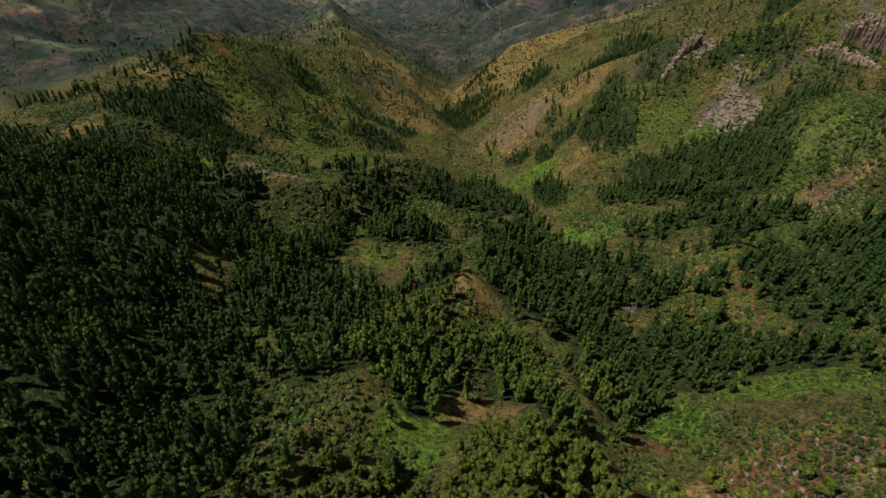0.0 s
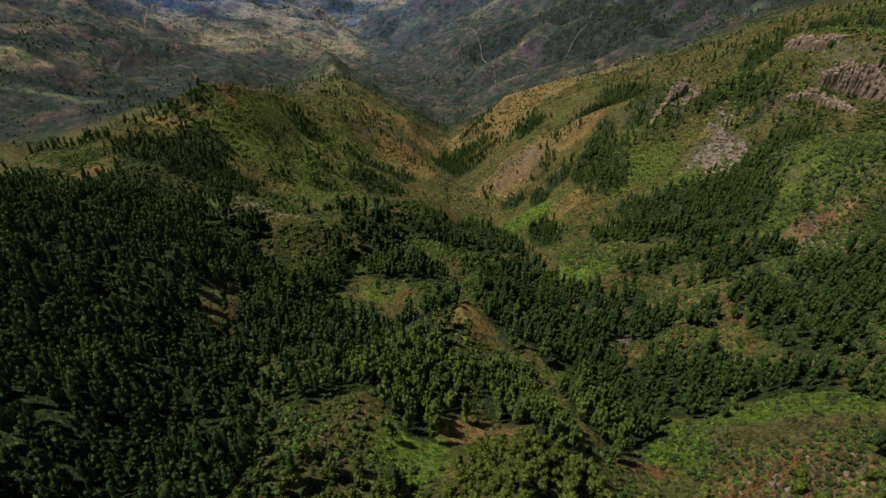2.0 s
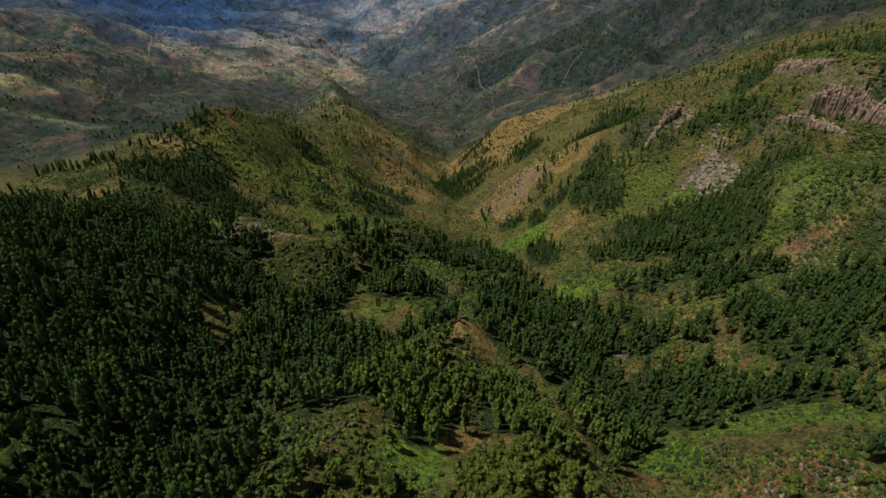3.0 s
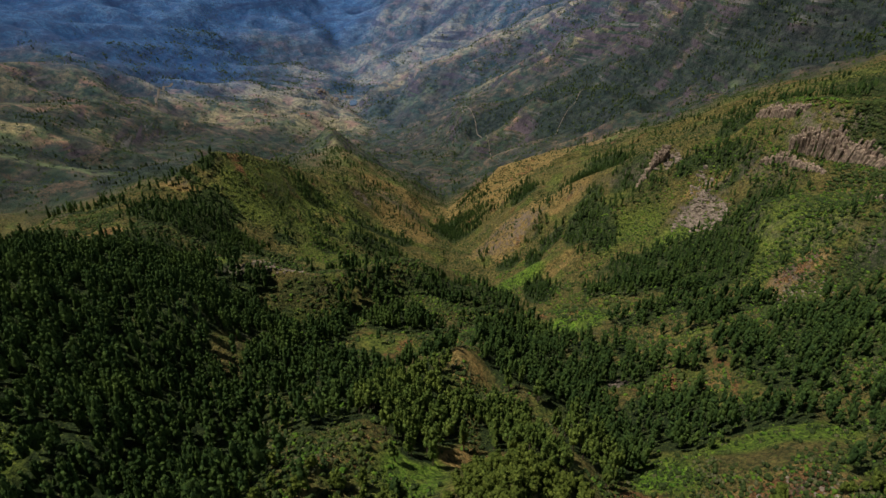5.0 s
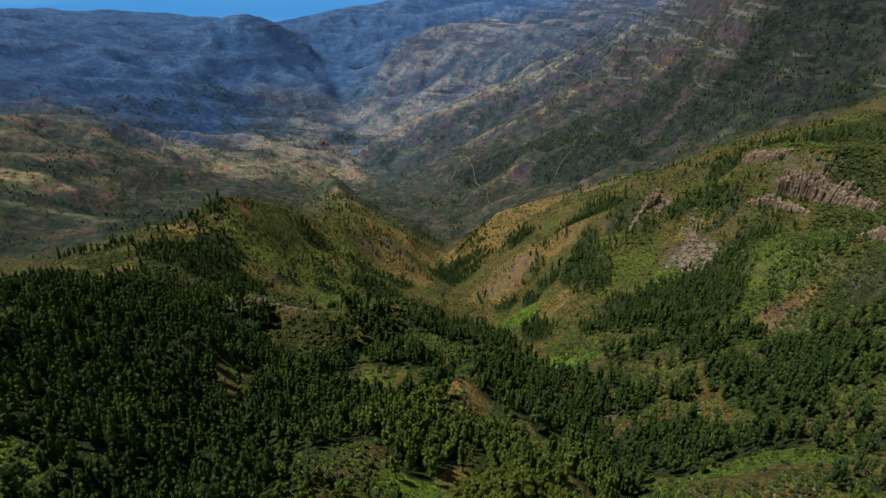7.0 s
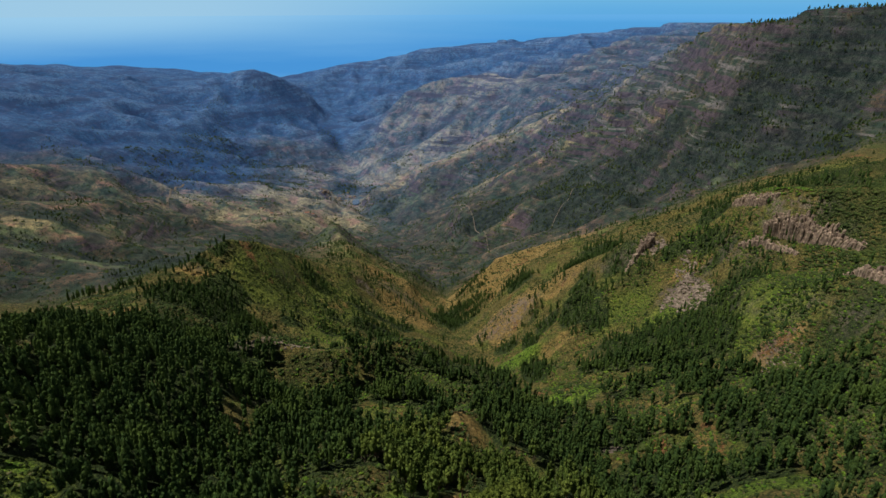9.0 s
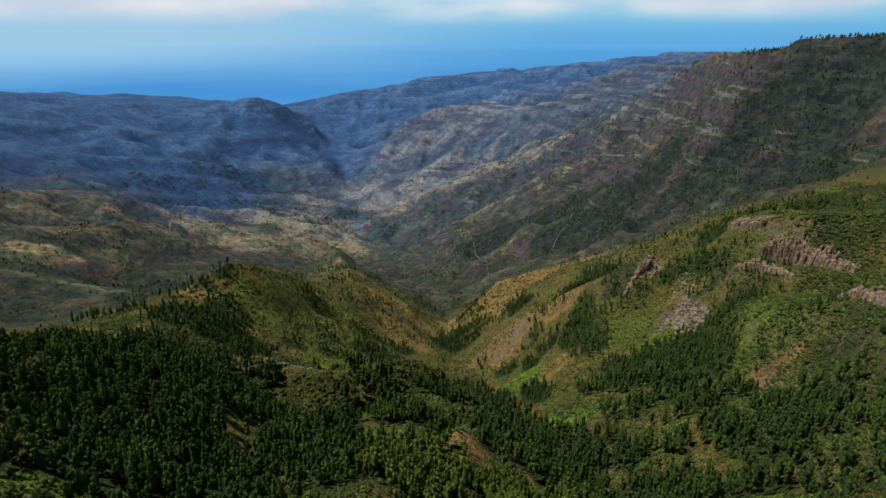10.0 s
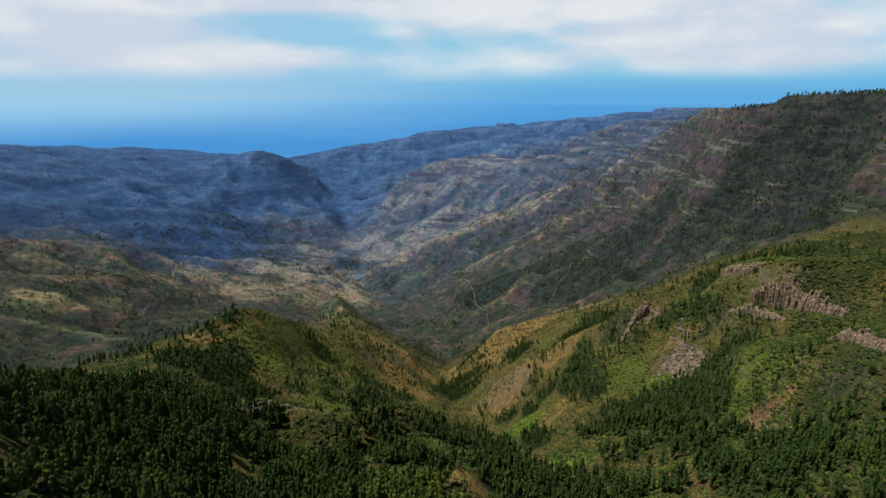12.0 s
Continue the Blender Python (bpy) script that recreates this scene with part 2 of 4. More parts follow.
def sea_paint():
    # the far ocean: a plain glowing backdrop, with haze painted in towards the horizon
    m = bpy.data.materials.new("far_sea")
    m.use_nodes = True
    n, l = m.node_tree.nodes, m.node_tree.links
    n.clear()
    geo = n.new("ShaderNodeNewGeometry")
    s = n.new("ShaderNodeSeparateXYZ")
    l.new(geo.outputs["Position"], s.inputs[0])
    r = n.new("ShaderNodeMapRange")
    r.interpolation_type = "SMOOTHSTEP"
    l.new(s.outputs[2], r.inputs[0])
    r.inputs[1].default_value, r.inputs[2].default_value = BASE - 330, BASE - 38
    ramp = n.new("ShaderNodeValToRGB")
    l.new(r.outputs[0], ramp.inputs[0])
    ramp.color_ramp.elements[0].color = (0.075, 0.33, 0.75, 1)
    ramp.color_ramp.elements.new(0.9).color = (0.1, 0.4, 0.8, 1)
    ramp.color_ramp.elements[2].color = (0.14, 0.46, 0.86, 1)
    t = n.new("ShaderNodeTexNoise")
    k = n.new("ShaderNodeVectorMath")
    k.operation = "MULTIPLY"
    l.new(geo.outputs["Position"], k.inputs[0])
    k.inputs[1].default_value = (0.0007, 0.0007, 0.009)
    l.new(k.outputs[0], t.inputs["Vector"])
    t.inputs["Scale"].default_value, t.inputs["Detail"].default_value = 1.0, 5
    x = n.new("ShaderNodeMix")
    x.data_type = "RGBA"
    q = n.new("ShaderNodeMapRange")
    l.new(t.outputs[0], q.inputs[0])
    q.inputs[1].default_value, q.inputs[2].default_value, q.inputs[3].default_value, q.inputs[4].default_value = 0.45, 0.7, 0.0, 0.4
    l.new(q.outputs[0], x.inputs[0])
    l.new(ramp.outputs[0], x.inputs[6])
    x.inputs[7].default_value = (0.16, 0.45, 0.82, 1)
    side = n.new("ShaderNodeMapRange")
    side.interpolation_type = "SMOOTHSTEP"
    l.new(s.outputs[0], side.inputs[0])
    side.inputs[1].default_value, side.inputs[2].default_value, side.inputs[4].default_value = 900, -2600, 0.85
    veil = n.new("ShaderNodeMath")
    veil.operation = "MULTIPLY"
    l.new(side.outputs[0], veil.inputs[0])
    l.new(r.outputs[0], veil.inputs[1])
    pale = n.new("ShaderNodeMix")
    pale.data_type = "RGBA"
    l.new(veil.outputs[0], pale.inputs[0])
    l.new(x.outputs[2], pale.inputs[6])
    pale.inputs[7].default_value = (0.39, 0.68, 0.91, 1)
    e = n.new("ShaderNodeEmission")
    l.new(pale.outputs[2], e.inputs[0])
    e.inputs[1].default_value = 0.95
    o = n.new("ShaderNodeOutputMaterial")
    l.new(e.outputs[0], o.inputs[0])
    return m


LAND_M = land_paint()
# near pines take a sunlit tone; farther woods have shade and haze in theirs
LIT_PINE_M = leaf_paint("lit_pine_foliage", (0.03, 0.05, 0.014), (0.1, 0.15, 0.03), (0.27, 0.315, 0.06))
SHADED_WOOD_M = leaf_paint("shaded_wood_foliage", (0.017, 0.034, 0.013), (0.05, 0.09, 0.023), (0.145, 0.205, 0.04))
HEATH_M = leaf_paint("heath_foliage", (0.033, 0.052, 0.012), (0.115, 0.15, 0.026), (0.25, 0.27, 0.05))
SCRUB_M = leaf_paint("scrub_foliage", (0.018, 0.031, 0.012), (0.047, 0.072, 0.021), (0.12, 0.148, 0.036))
GREEN_M = leaf_paint("green_scrub", (0.035, 0.08, 0.012), (0.09, 0.18, 0.022), (0.24, 0.31, 0.04))
PALE_M = leaf_paint("grey_scrub", (0.06, 0.066, 0.03), (0.12, 0.12, 0.055), (0.2, 0.18, 0.08))
BARK_M = bark_paint()
BASALT_M = rock_paint("columnar_basalt", (0.08, 0.056, 0.045), (0.25, 0.178, 0.13), (0.47, 0.345, 0.24))
STONE_M = rock_paint("grey_stone", (0.1, 0.075, 0.06), (0.22, 0.168, 0.13), (0.36, 0.28, 0.21))
SEA_M = sea_paint()

# ---------------------------------------------------------------- the land
# Crests, spurs, benches and stream beds, each a line of (x, y, height from the aircraft's level).
LAND = {
    "knoll": [(-75, 30, -132), (-50, 70, -148), (-30, 107, -167), (-30, 128, -180), (-22, 150, -192)],
    "wooded_knoll": [(12, 5, -112), (18, 40, -130), (18, 64, -141), (26, 95, -166), (36, 115, -184)],
    "middle_gully": [(-12, 40, -150), (-8, 65, -163), (-14, 92, -172), (14, 121, -197), (32, 150, -212), (62, 182, -233)],
    "upper_stream": [(72, 20, -172), (82, 75, -198), (84, 105, -208), (86, 142, -229), (95, 190, -246), (100, 225, -257),
                     (98, 275, -273), (85, 332, -300), (78, 400, -330), (66, 450, -354), (52, 520, -387), (45, 582, -390),
                     (18, 680, -442), (12, 800, -474), (5, 1000, -522), (-25, 1161, -555)],
    "right_bench": [(150, 10, -135), (128, 60, -160), (135, 102, -180), (165, 160, -217), (172, 225, -226), (160, 300, -260),
                    (160, 365, -277), (152, 430, -300)],
    "right_slope": [(240, 60, -140), (222, 130, -178), (222, 189, -203), (237, 250, -231), (237, 293, -248), (225, 370, -258),
                    (238, 446, -260), (214, 490, -256)],
    "right_shoulder": [(330, 150, -130), (305, 230, -165), (294, 316, -181), (273, 345, -204), (262, 400, -222)],
    "rock_terrace": [(450, 330, -112), (385, 385, -135), (330, 424, -150), (318, 450, -152), (308, 525, -184)],
    "terrace_foot": [(286, 480, -198), (297, 434, -191), (305, 414, -188), (316, 398, -186), (334, 364, -180), (352, 330, -166)],
    "right_crest": [(150, 620, -314), (182, 570, -270), (218, 530, -229), (268, 532, -216), (308, 528, -186), (360, 520, -165),
                    (440, 500, -140), (560, 520, -120)],
    "golden_ridge": [(40, 860, -456), (98, 904, -413), (180, 930, -396), (282, 945, -380), (402, 1041, -368), (515, 1072, -336), (590, 1080, -268)],
    "golden_spur": [(72, 640, -380), (88, 600, -356), (115, 660, -345), (123, 730, -370), (148, 750, -350), (196, 672, -304), (254, 640, -260), (310, 640, -246)],
    "right_back": [(390, 640, -205), (470, 668, -194), (560, 720, -190), (660, 800, -170)],
    "left_crest": [(-250, 60, -92), (-215, 130, -130), (-205, 180, -150), (-250, 249, -188), (-300, 340, -226), (-348, 449, -260), (-430, 540, -310)],
    "left_slope": [(-150, 60, -140), (-157, 134, -166), (-152, 180, -184), (-141, 225, -195), (-165, 280, -216), (-185, 340, -248)],
    "left_gully": [(-108, 50, -160), (-98, 95, -180), (-95, 150, -202), (-108, 190, -219), (-98, 245, -240), (-65, 277, -264),
                   (-16, 285, -268), (40, 302, -287), (80, 328, -299)],
    "middle_spur": [(-45, 142, -190), (-25, 165, -205), (0, 190, -216), (8, 208, -213), (22, 240, -238), (42, 268, -262)],
    "main_hill": [(-322, 448, -254), (-256, 482, -238), (-226, 508, -222), (-206, 560, -247), (-168, 650, -308), (-122, 690, -345),
                  (-74, 800, -425), (-38, 800, -452), (-10, 792, -478)],
    "hill_face": [(-240, 330, -216), (-236, 372, -232), (-224, 420, -252), (-222, 462, -258)],
    "hill_rib": [(-226, 508, -222), (-196, 492, -260), (-165, 486, -291), (-120, 455, -315)],
    "hill_rib_2": [(-188, 605, -277), (-148, 562, -320), (-95, 520, -345)],
    "hill_rib_3": [(-145, 670, -328), (-99, 604, -355), (-45, 575, -382)],
    "hill_foot": [(-38, 660, -400), (6, 648, -418)],
    "low_ridge": [(-188, 381, -262), (-150, 340, -241), (-129, 326, -238), (-88, 324, -245), (-60, 360, -263), (-43, 389, -272),
                  (-21, 407, -284), (10, 444, -319), (54, 490, -376)],
    "ridge_foot": [(-150, 298, -256), (-105, 296, -270), (-68, 302, -275), (-52, 322, -277)],
    "hollow": [(-196, 402, -268), (-150, 420, -292), (-116, 440, -306), (-88, 485, -336), (-30, 545, -376), (10, 580, -402)],
    "outer_spur": [(-118, 745, -374), (-150, 830, -381), (-165, 910, -388), (-200, 1020, -415), (-235, 1150, -426)],
    "back_valley": [(-20, 1060, -535), (110, 1110, -510), (210, 1170, -480), (330, 1270, -462)],
    "far_knoll": [(-400, 1290, -590), (-310, 1210, -515), (-235, 1150, -428), (-150, 1130, -490), (-80, 1110, -540)],
    "basin_floor": [(-520, 560, -400), (-600, 760, -432), (-640, 880, -425), (-590, 1010, -470), (-600, 1361, -545), (-570, 1510, -582), (-470, 1842, -635), (-362, 1950, -695)],
    "basin_rim": [(-900, 700, -350), (-850, 900, -380), (-843, 1150, -400)],
    "outer_slope": [(-75, 820, -430), (-50, 1000, -484), (-70, 1110, -520)],
    "basin_bank": [(-735, 1050, -420), (-750, 1300, -468), (-760, 1500, -512)],
    "valley": [(-25, 1161, -555), (-3, 1421, -606), (-140, 1750, -690), (-300, 2100, -735), (-352, 2290, -748), (-378, 2472, -748), (-384, 2623, -738), (-430, 2760, -722), (-490, 2900, -690),
               (-550, 3110, -650), (-656, 3440, -610), (-780, 3920, -545)],
    "left_range": [(-3200, 2300, -140), (-2399, 2651, -198), (-2121, 2908, -240), (-1901, 3098, -295), (-1717, 3200, -323), (-1669, 3202, -308), (-1607, 3288, -367), (-1496, 3393, -408),
                   (-1331, 3406, -371), (-1148, 3365, -318), (-1044, 3366, -306), (-936, 3418, -343), (-854, 3480, -397), (-762, 3582, -495)],
    "slope_top": [(-2500, 1900, -215), (-1838, 2208, -263), (-1602, 2531, -339), (-1446, 2755, -396), (-1316, 2948, -452), (-1078, 3104, -476), (-902, 3251, -482), (-749, 3421, -541)],
    "slope_high": [(-2100, 1500, -255), (-1507, 1768, -311), (-1396, 1914, -346), (-1322, 2045, -384), (-1223, 2285, -446), (-1140, 2512, -501), (-968, 2740, -574), (-768, 2924, -612), (-609, 3092, -615)],
    "slope_between": [(-1224, 1770, -402), (-1131, 2091, -469), (-1072, 2340, -536), (-917, 2572, -608)],
    "slope_mid": [(-1700, 1100, -290), (-1206, 1369, -346), (-1124, 1494, -384), (-1077, 1644, -421), (-1039, 1896, -492), (-1005, 2167, -571), (-866, 2405, -643), (-698, 2612, -684), (-545, 2799, -688)],
    "slope_low": [(-1300, 900, -330), (-963, 1050, -365), (-903, 1160, -387), (-880, 1284, -421), (-864, 1536, -503), (-838, 1771, -557), (-725, 1977, -619), (-560, 2234, -672), (-468, 2356, -707)],
    "coast_range": [(-1300, 4300, -470), (-950, 4400, -425), (-597, 4420, -362), (0, 4450, -256), (250, 4450, -250), (370, 4450, -242), (436, 4450, -200), (500, 4450, -234), (560, 4350, -232),
                    (738, 4050, -184), (1280, 3600, -92), (1310, 3560, -78), (1400, 3400, -76), (1900, 3300, -90)],
    "right_range": [(680, 2350, -290), (760, 1950, -120), (775, 1720, -50), (710, 1300, -26), (800, 1190, 0), (950, 1140, 14), (1300, 1080, 60), (1800, 1000, 120)],
    "right_face": [(640, 1750, -240), (575, 1450, -225), (590, 1250, -205)],
    "mid_range": [(720, 2450, -300), (434, 2500, -411), (107, 2350, -534), (-149, 2300, -618), (-290, 2250, -685)],
    "brown_hill": [(-432, 3020, -678), (-328, 3234, -562), (-202, 3294, -426), (-8, 3250, -348), (255, 3190, -312), (362, 3029, -335), (489, 2809, -353), (628, 2474, -320)],
    "brown_spur": [(256, 3190, -318), (192, 2894, -419), (47, 2750, -509), (-116, 2698, -609), (-271, 2586, -700)],
    "brown_hollow": [(435, 2530, -450), (238, 2500, -545), (43, 2560, -635), (-160, 2560, -715), (-314, 2520, -738)],
    "brown_ravine": [(420, 3400, -470), (100, 3500, -520), (-250, 3560, -600), (-500, 3500, -672)],
    "dark_crest": [(640, 1500, -300), (529, 1463, -373), (444, 1541, -400), (341, 1667, -457), (247, 1733, -496), (125, 1796, -557), (-6, 1800, -627), (-117, 1746, -675)],
    "right_foot": [(575, 1068, -272), (470, 1250, -395), (379, 1464, -433), (200, 1600, -520), (120, 1500, -560)],
    "behind": [(-320, -120, -70), (-120, -130, -128), (0, -110, -140), (130, -130, -135), (320, -120, -90)],
    "plateau": [(-900, -400, -20), (-400, -560, 10), (0, -600, 20), (400, -560, 10), (900, -400, -10)],
    "west_side": [(-900, -50, -40), (-700, 250, -180), (-620, 420, -330)],
    "east_side": [(900, -50, -30), (800, 300, -60), (760, 600, -110), (900, 900, -60)],
}


def lattice(ix, iy, seed):
    n = (ix.astype(np.int64) * 374761393 + iy.astype(np.int64) * 668265263 + seed * 974634777) & 0x7FFFFFFF
    n = ((n ^ (n >> 13)) * 1274126177) & 0x7FFFFFFF
    return ((n ^ (n >> 16)) & 0xFFFF) / 32767.5 - 1.0


def soft_noise(x, y, size, seed):
    x, y = x / size, y / size
    ix, iy = np.floor(x), np.floor(y)
    fx, fy = x - ix, y - iy
    fx, fy = fx * fx * (3 - 2 * fx), fy * fy * (3 - 2 * fy)
    a, b = lattice(ix, iy, seed), lattice(ix + 1, iy, seed)
    c, d = lattice(ix, iy + 1, seed), lattice(ix + 1, iy + 1, seed)
    return (a + (b - a) * fx) * (1 - fy) + (c + (d - c) * fx) * fy


def layered(x, y, size, seed, octaves=4):
    total, part, weight = 0.0, 1.0, 0.0
    for k in range(octaves):
        turn = 0.6 * k
        u, v = x * math.cos(turn) - y * math.sin(turn), x * math.sin(turn) + y * math.cos(turn)
        total = total + part * soft_noise(u, v, size, seed + k)
        weight += part
        size, part = size * 0.5, part * 0.55
    return total / weight


def gullies(x, y, size, seed, octaves=3):
    total, part, weight = 0.0, 1.0, 0.0
    for k in range(octaves):
        total = total + part * (1 - 2 * np.abs(soft_noise(x + 31 * k, y - 17 * k, size, seed + k)))
        weight += part
        size, part = size * 0.5, part * 0.5
    return total / weight


def smooth_step(a, b, v):
    s = np.clip((v - a) / (b - a), 0, 1)
    return s * s * (3 - 2 * s)


def spread(rows, cols, known, level, passes=160):
    """A skin stretched between the known heights of a grid, found from coarse to fine."""
    if min(rows, cols) > 24:
        r2, c2 = (rows + 1) // 2, (cols + 1) // 2
        pad = ((0, 2 * r2 - rows), (0, 2 * c2 - cols))
        k = np.pad(known, pad).astype(float).reshape(r2, 2, c2, 2).sum((1, 3))
        v = np.pad(np.where(known, level, 0.0), pad).reshape(r2, 2, c2, 2).sum((1, 3))
        small = spread(r2, c2, k > 0, v / np.maximum(k, 1))
        z = np.repeat(np.repeat(small, 2, 0), 2, 1)[:rows, :cols]
    else:
        z = np.full((rows, cols), level[known].mean())
        passes = 900
    for _ in range(passes):
        e = np.pad(z, 1, mode="edge")
        z = np.where(known, level, 0.25 * (e[:-2, 1:-1] + e[2:, 1:-1] + e[1:-1, :-2] + e[1:-1, 2:]))
    return z


def soften(z, times):
    for _ in range(times):
        e = np.pad(z, 1, mode="edge")
        z = 0.5 * z + 0.125 * (e[:-2, 1:-1] + e[2:, 1:-1] + e[1:-1, :-2] + e[1:-1, 2:])
    return z


def drained(z, cell):
    """Square metres of hillside whose rain runs through each cell."""
    rows, cols = z.shape
    e = np.pad(z, 1, mode="edge")
    ids = np.arange(rows * cols).reshape(rows, cols)
    best, goes = np.zeros_like(z), ids.copy()
    wide = np.pad(ids, 1, mode="edge")
    for dr in (-1, 0, 1):
        for dc in (-1, 0, 1):
            if dr or dc:
                drop = (z - e[1 + dr:1 + dr + rows, 1 + dc:1 + dc + cols]) / math.hypot(dr, dc)
                better = drop > best
                best = np.where(better, drop, best)
                goes = np.where(better, wide[1 + dr:1 + dr + rows, 1 + dc:1 + dc + cols], goes)
    area = [1.0] * (rows * cols)
    to = goes.ravel().tolist()
    for i in np.argsort(-z.ravel()).tolist():
        if to[i] != i:
            area[to[i]] += area[i]
    return np.array(area).reshape(rows, cols) * cell * cell


class Relief:
    """Ground heights on a square grid: stretched between the lines of LAND, then worn by running water."""

    def __init__(self, x0, x1, y0, y1, cell, wear, most, rough, outer=None):
        self.x0, self.y0, self.cell = x0, y0, cell
        xs, ys = np.arange(x0, x1 + 1, cell), np.arange(y0, y1 + 1, cell)
        rows, cols = len(ys), len(xs)
        gx, gy = np.meshgrid(xs, ys)
        total, count = np.zeros((rows, cols)), np.zeros((rows, cols))
        for line in LAND.values():
            for (ax, ay, az), (bx, by, bz) in zip(line, line[1:]):
                s = np.linspace(0, 1, max(2, int(2 * math.hypot(bx - ax, by - ay) / cell)))
                c = np.rint((ax + s * (bx - ax) - x0) / cell).astype(int)
                r = np.rint((ay + s * (by - ay) - y0) / cell).astype(int)
                ok = (c >= 0) & (c < cols) & (r >= 0) & (r < rows)
                np.add.at(total, (r[ok], c[ok]), (az + s * (bz - az))[ok])
                np.add.at(count, (r[ok], c[ok]), 1)
        known = count > 0
        level = total / np.maximum(count, 1)
        if outer is not None:
            rim = np.zeros_like(known)
            rim[0], rim[-1], rim[:, 0], rim[:, -1] = True, True, True, True
            level = np.where(rim, outer.at(gx, gy), level)
            known = known | rim
        z = spread(rows, cols, known, level)
        z = soften(z, 1 if outer is None else 6)
        skin = z
        slope = np.hypot(*np.gradient(z, cell))
        uneven = np.clip(slope / 0.45, 0.08, 1)
        z = z + rough * (gullies(gx, gy, 22 * cell, 11, 4) - 0.35) * uneven * (1 - np.clip(1.4 * soften(known.astype(float), 10), 0, 0.85))
        hold = soften(known.astype(float), 4)
        for k in range(4):
            area = drained(z + 0.25 * rough * layered(gx, gy, 8 * cell, 31 + k, 2), cell)
            cut = np.minimum(wear * np.log1p(area / (12 * cell * cell)), most) * uneven * (1 - 0.75 * np.clip(2 * hold, 0, 1))
            z = soften(z - soften(cut, 2) / 4, 1)
        # the crests and stream beds themselves keep their heights
        near_line = np.clip(9 * soften(known.astype(float), 36), 0, 1)
        z = np.maximum(z, skin - 0.06 * most - 0.4 * most * (1 - near_line))
        kept = np.clip((3 if outer is None else 5) * soften(known.astype(float), 6 if outer is None else 20), 0, 1)
        z = soften(z * (1 - kept) + skin * kept, 1)
        for _ in range(2):
            z = z + 1.6 * soften(np.where(known, level - z, 0.0), 2)
        self.z = z

    def at(self, x, y):
        rows, cols = self.z.shape
        u = np.clip((x - self.x0) / self.cell, 0, cols - 1.001)
        v = np.clip((y - self.y0) / self.cell, 0, rows - 1.001)
        c, r = u.astype(int), v.astype(int)
        fu, fv = u - c, v - r
        z = self.z
        return (z[r, c] * (1 - fu) + z[r, c + 1] * fu) * (1 - fv) + (z[r + 1, c] * (1 - fu) + z[r + 1, c + 1] * fu) * fv


FAR_RELIEF = Relief(-3400, 3400, -950, 4700, 15.0, 34.0, 110.0, 80.0)
NEAR_RELIEF = Relief(-480, 640, -160, 1080, 4.0, 7.0, 22.0, 13.0, FAR_RELIEF)


def land_height(x, y):
    """Height of the ground above the sea level of this world, for arrays of x and y."""
    x, y = np.asarray(x, float), np.asarray(y, float)
    inside = smooth_step(0, 40, np.minimum(np.minimum(x + 480, 640 - x), np.minimum(y + 160, 1080 - y)))
    z = inside * NEAR_RELIEF.at(x, y) + (1 - inside) * FAR_RELIEF.at(x, y)
    far = smooth_step(700, 1500, np.hypot(x, y + 50))
    z = z + (0.9 + 1.3 * far) * layered(x, y, 24 + 30 * far, 11, 4) + 1.1 * (1 - far) * gullies(x, y, 34, 41, 3)
    # beds of old lava stand out as steps on the eastern ranges
    beds = 34.0
    s = (z + 14 * layered(x, y, 320, 57, 3)) / beds
    step = smooth_step(0.36, 0.64, s - np.floor(s)) - (s - np.floor(s))
    z = z + far * step * beds * 0.62 * smooth_step(150, 420, x) * smooth_step(-430, -300, z)
    return z + BASE


def mesh_from(name, verts, faces, materials, slots=None, smooth=False):
    me = bpy.data.meshes.new(name)
    verts, faces = np.asarray(verts, np.float32), np.asarray(faces, np.int32)
    me.vertices.add(len(verts))
    me.vertices.foreach_set("co", verts.ravel())
    k = faces.shape[1]
    me.loops.add(faces.size)
    me.loops.foreach_set("vertex_index", faces.ravel())
    me.polygons.add(len(faces))
    me.polygons.foreach_set("loop_start", np.arange(0, faces.size, k, dtype=np.int32))
    for m in materials:
        me.materials.append(m)
    if slots is not None:
        me.polygons.foreach_set("material_index", np.asarray(slots, np.int32))
    me.polygons.foreach_set("use_smooth", np.full(len(faces), smooth))
    me.update(calc_edges=True)
    return me


def ellipse(x, y, cx, cy, rx, ry, turn=0.0):
    """1 inside an ellipse of the plan, falling to 0 round its edge."""
    a = radians(turn)
    u, v = (x - cx) * math.cos(a) + (y - cy) * math.sin(a), -(x - cx) * math.sin(a) + (y - cy) * math.cos(a)
    return 1 - smooth_step(0.6, 1.25, np.hypot(u / rx, v / ry))


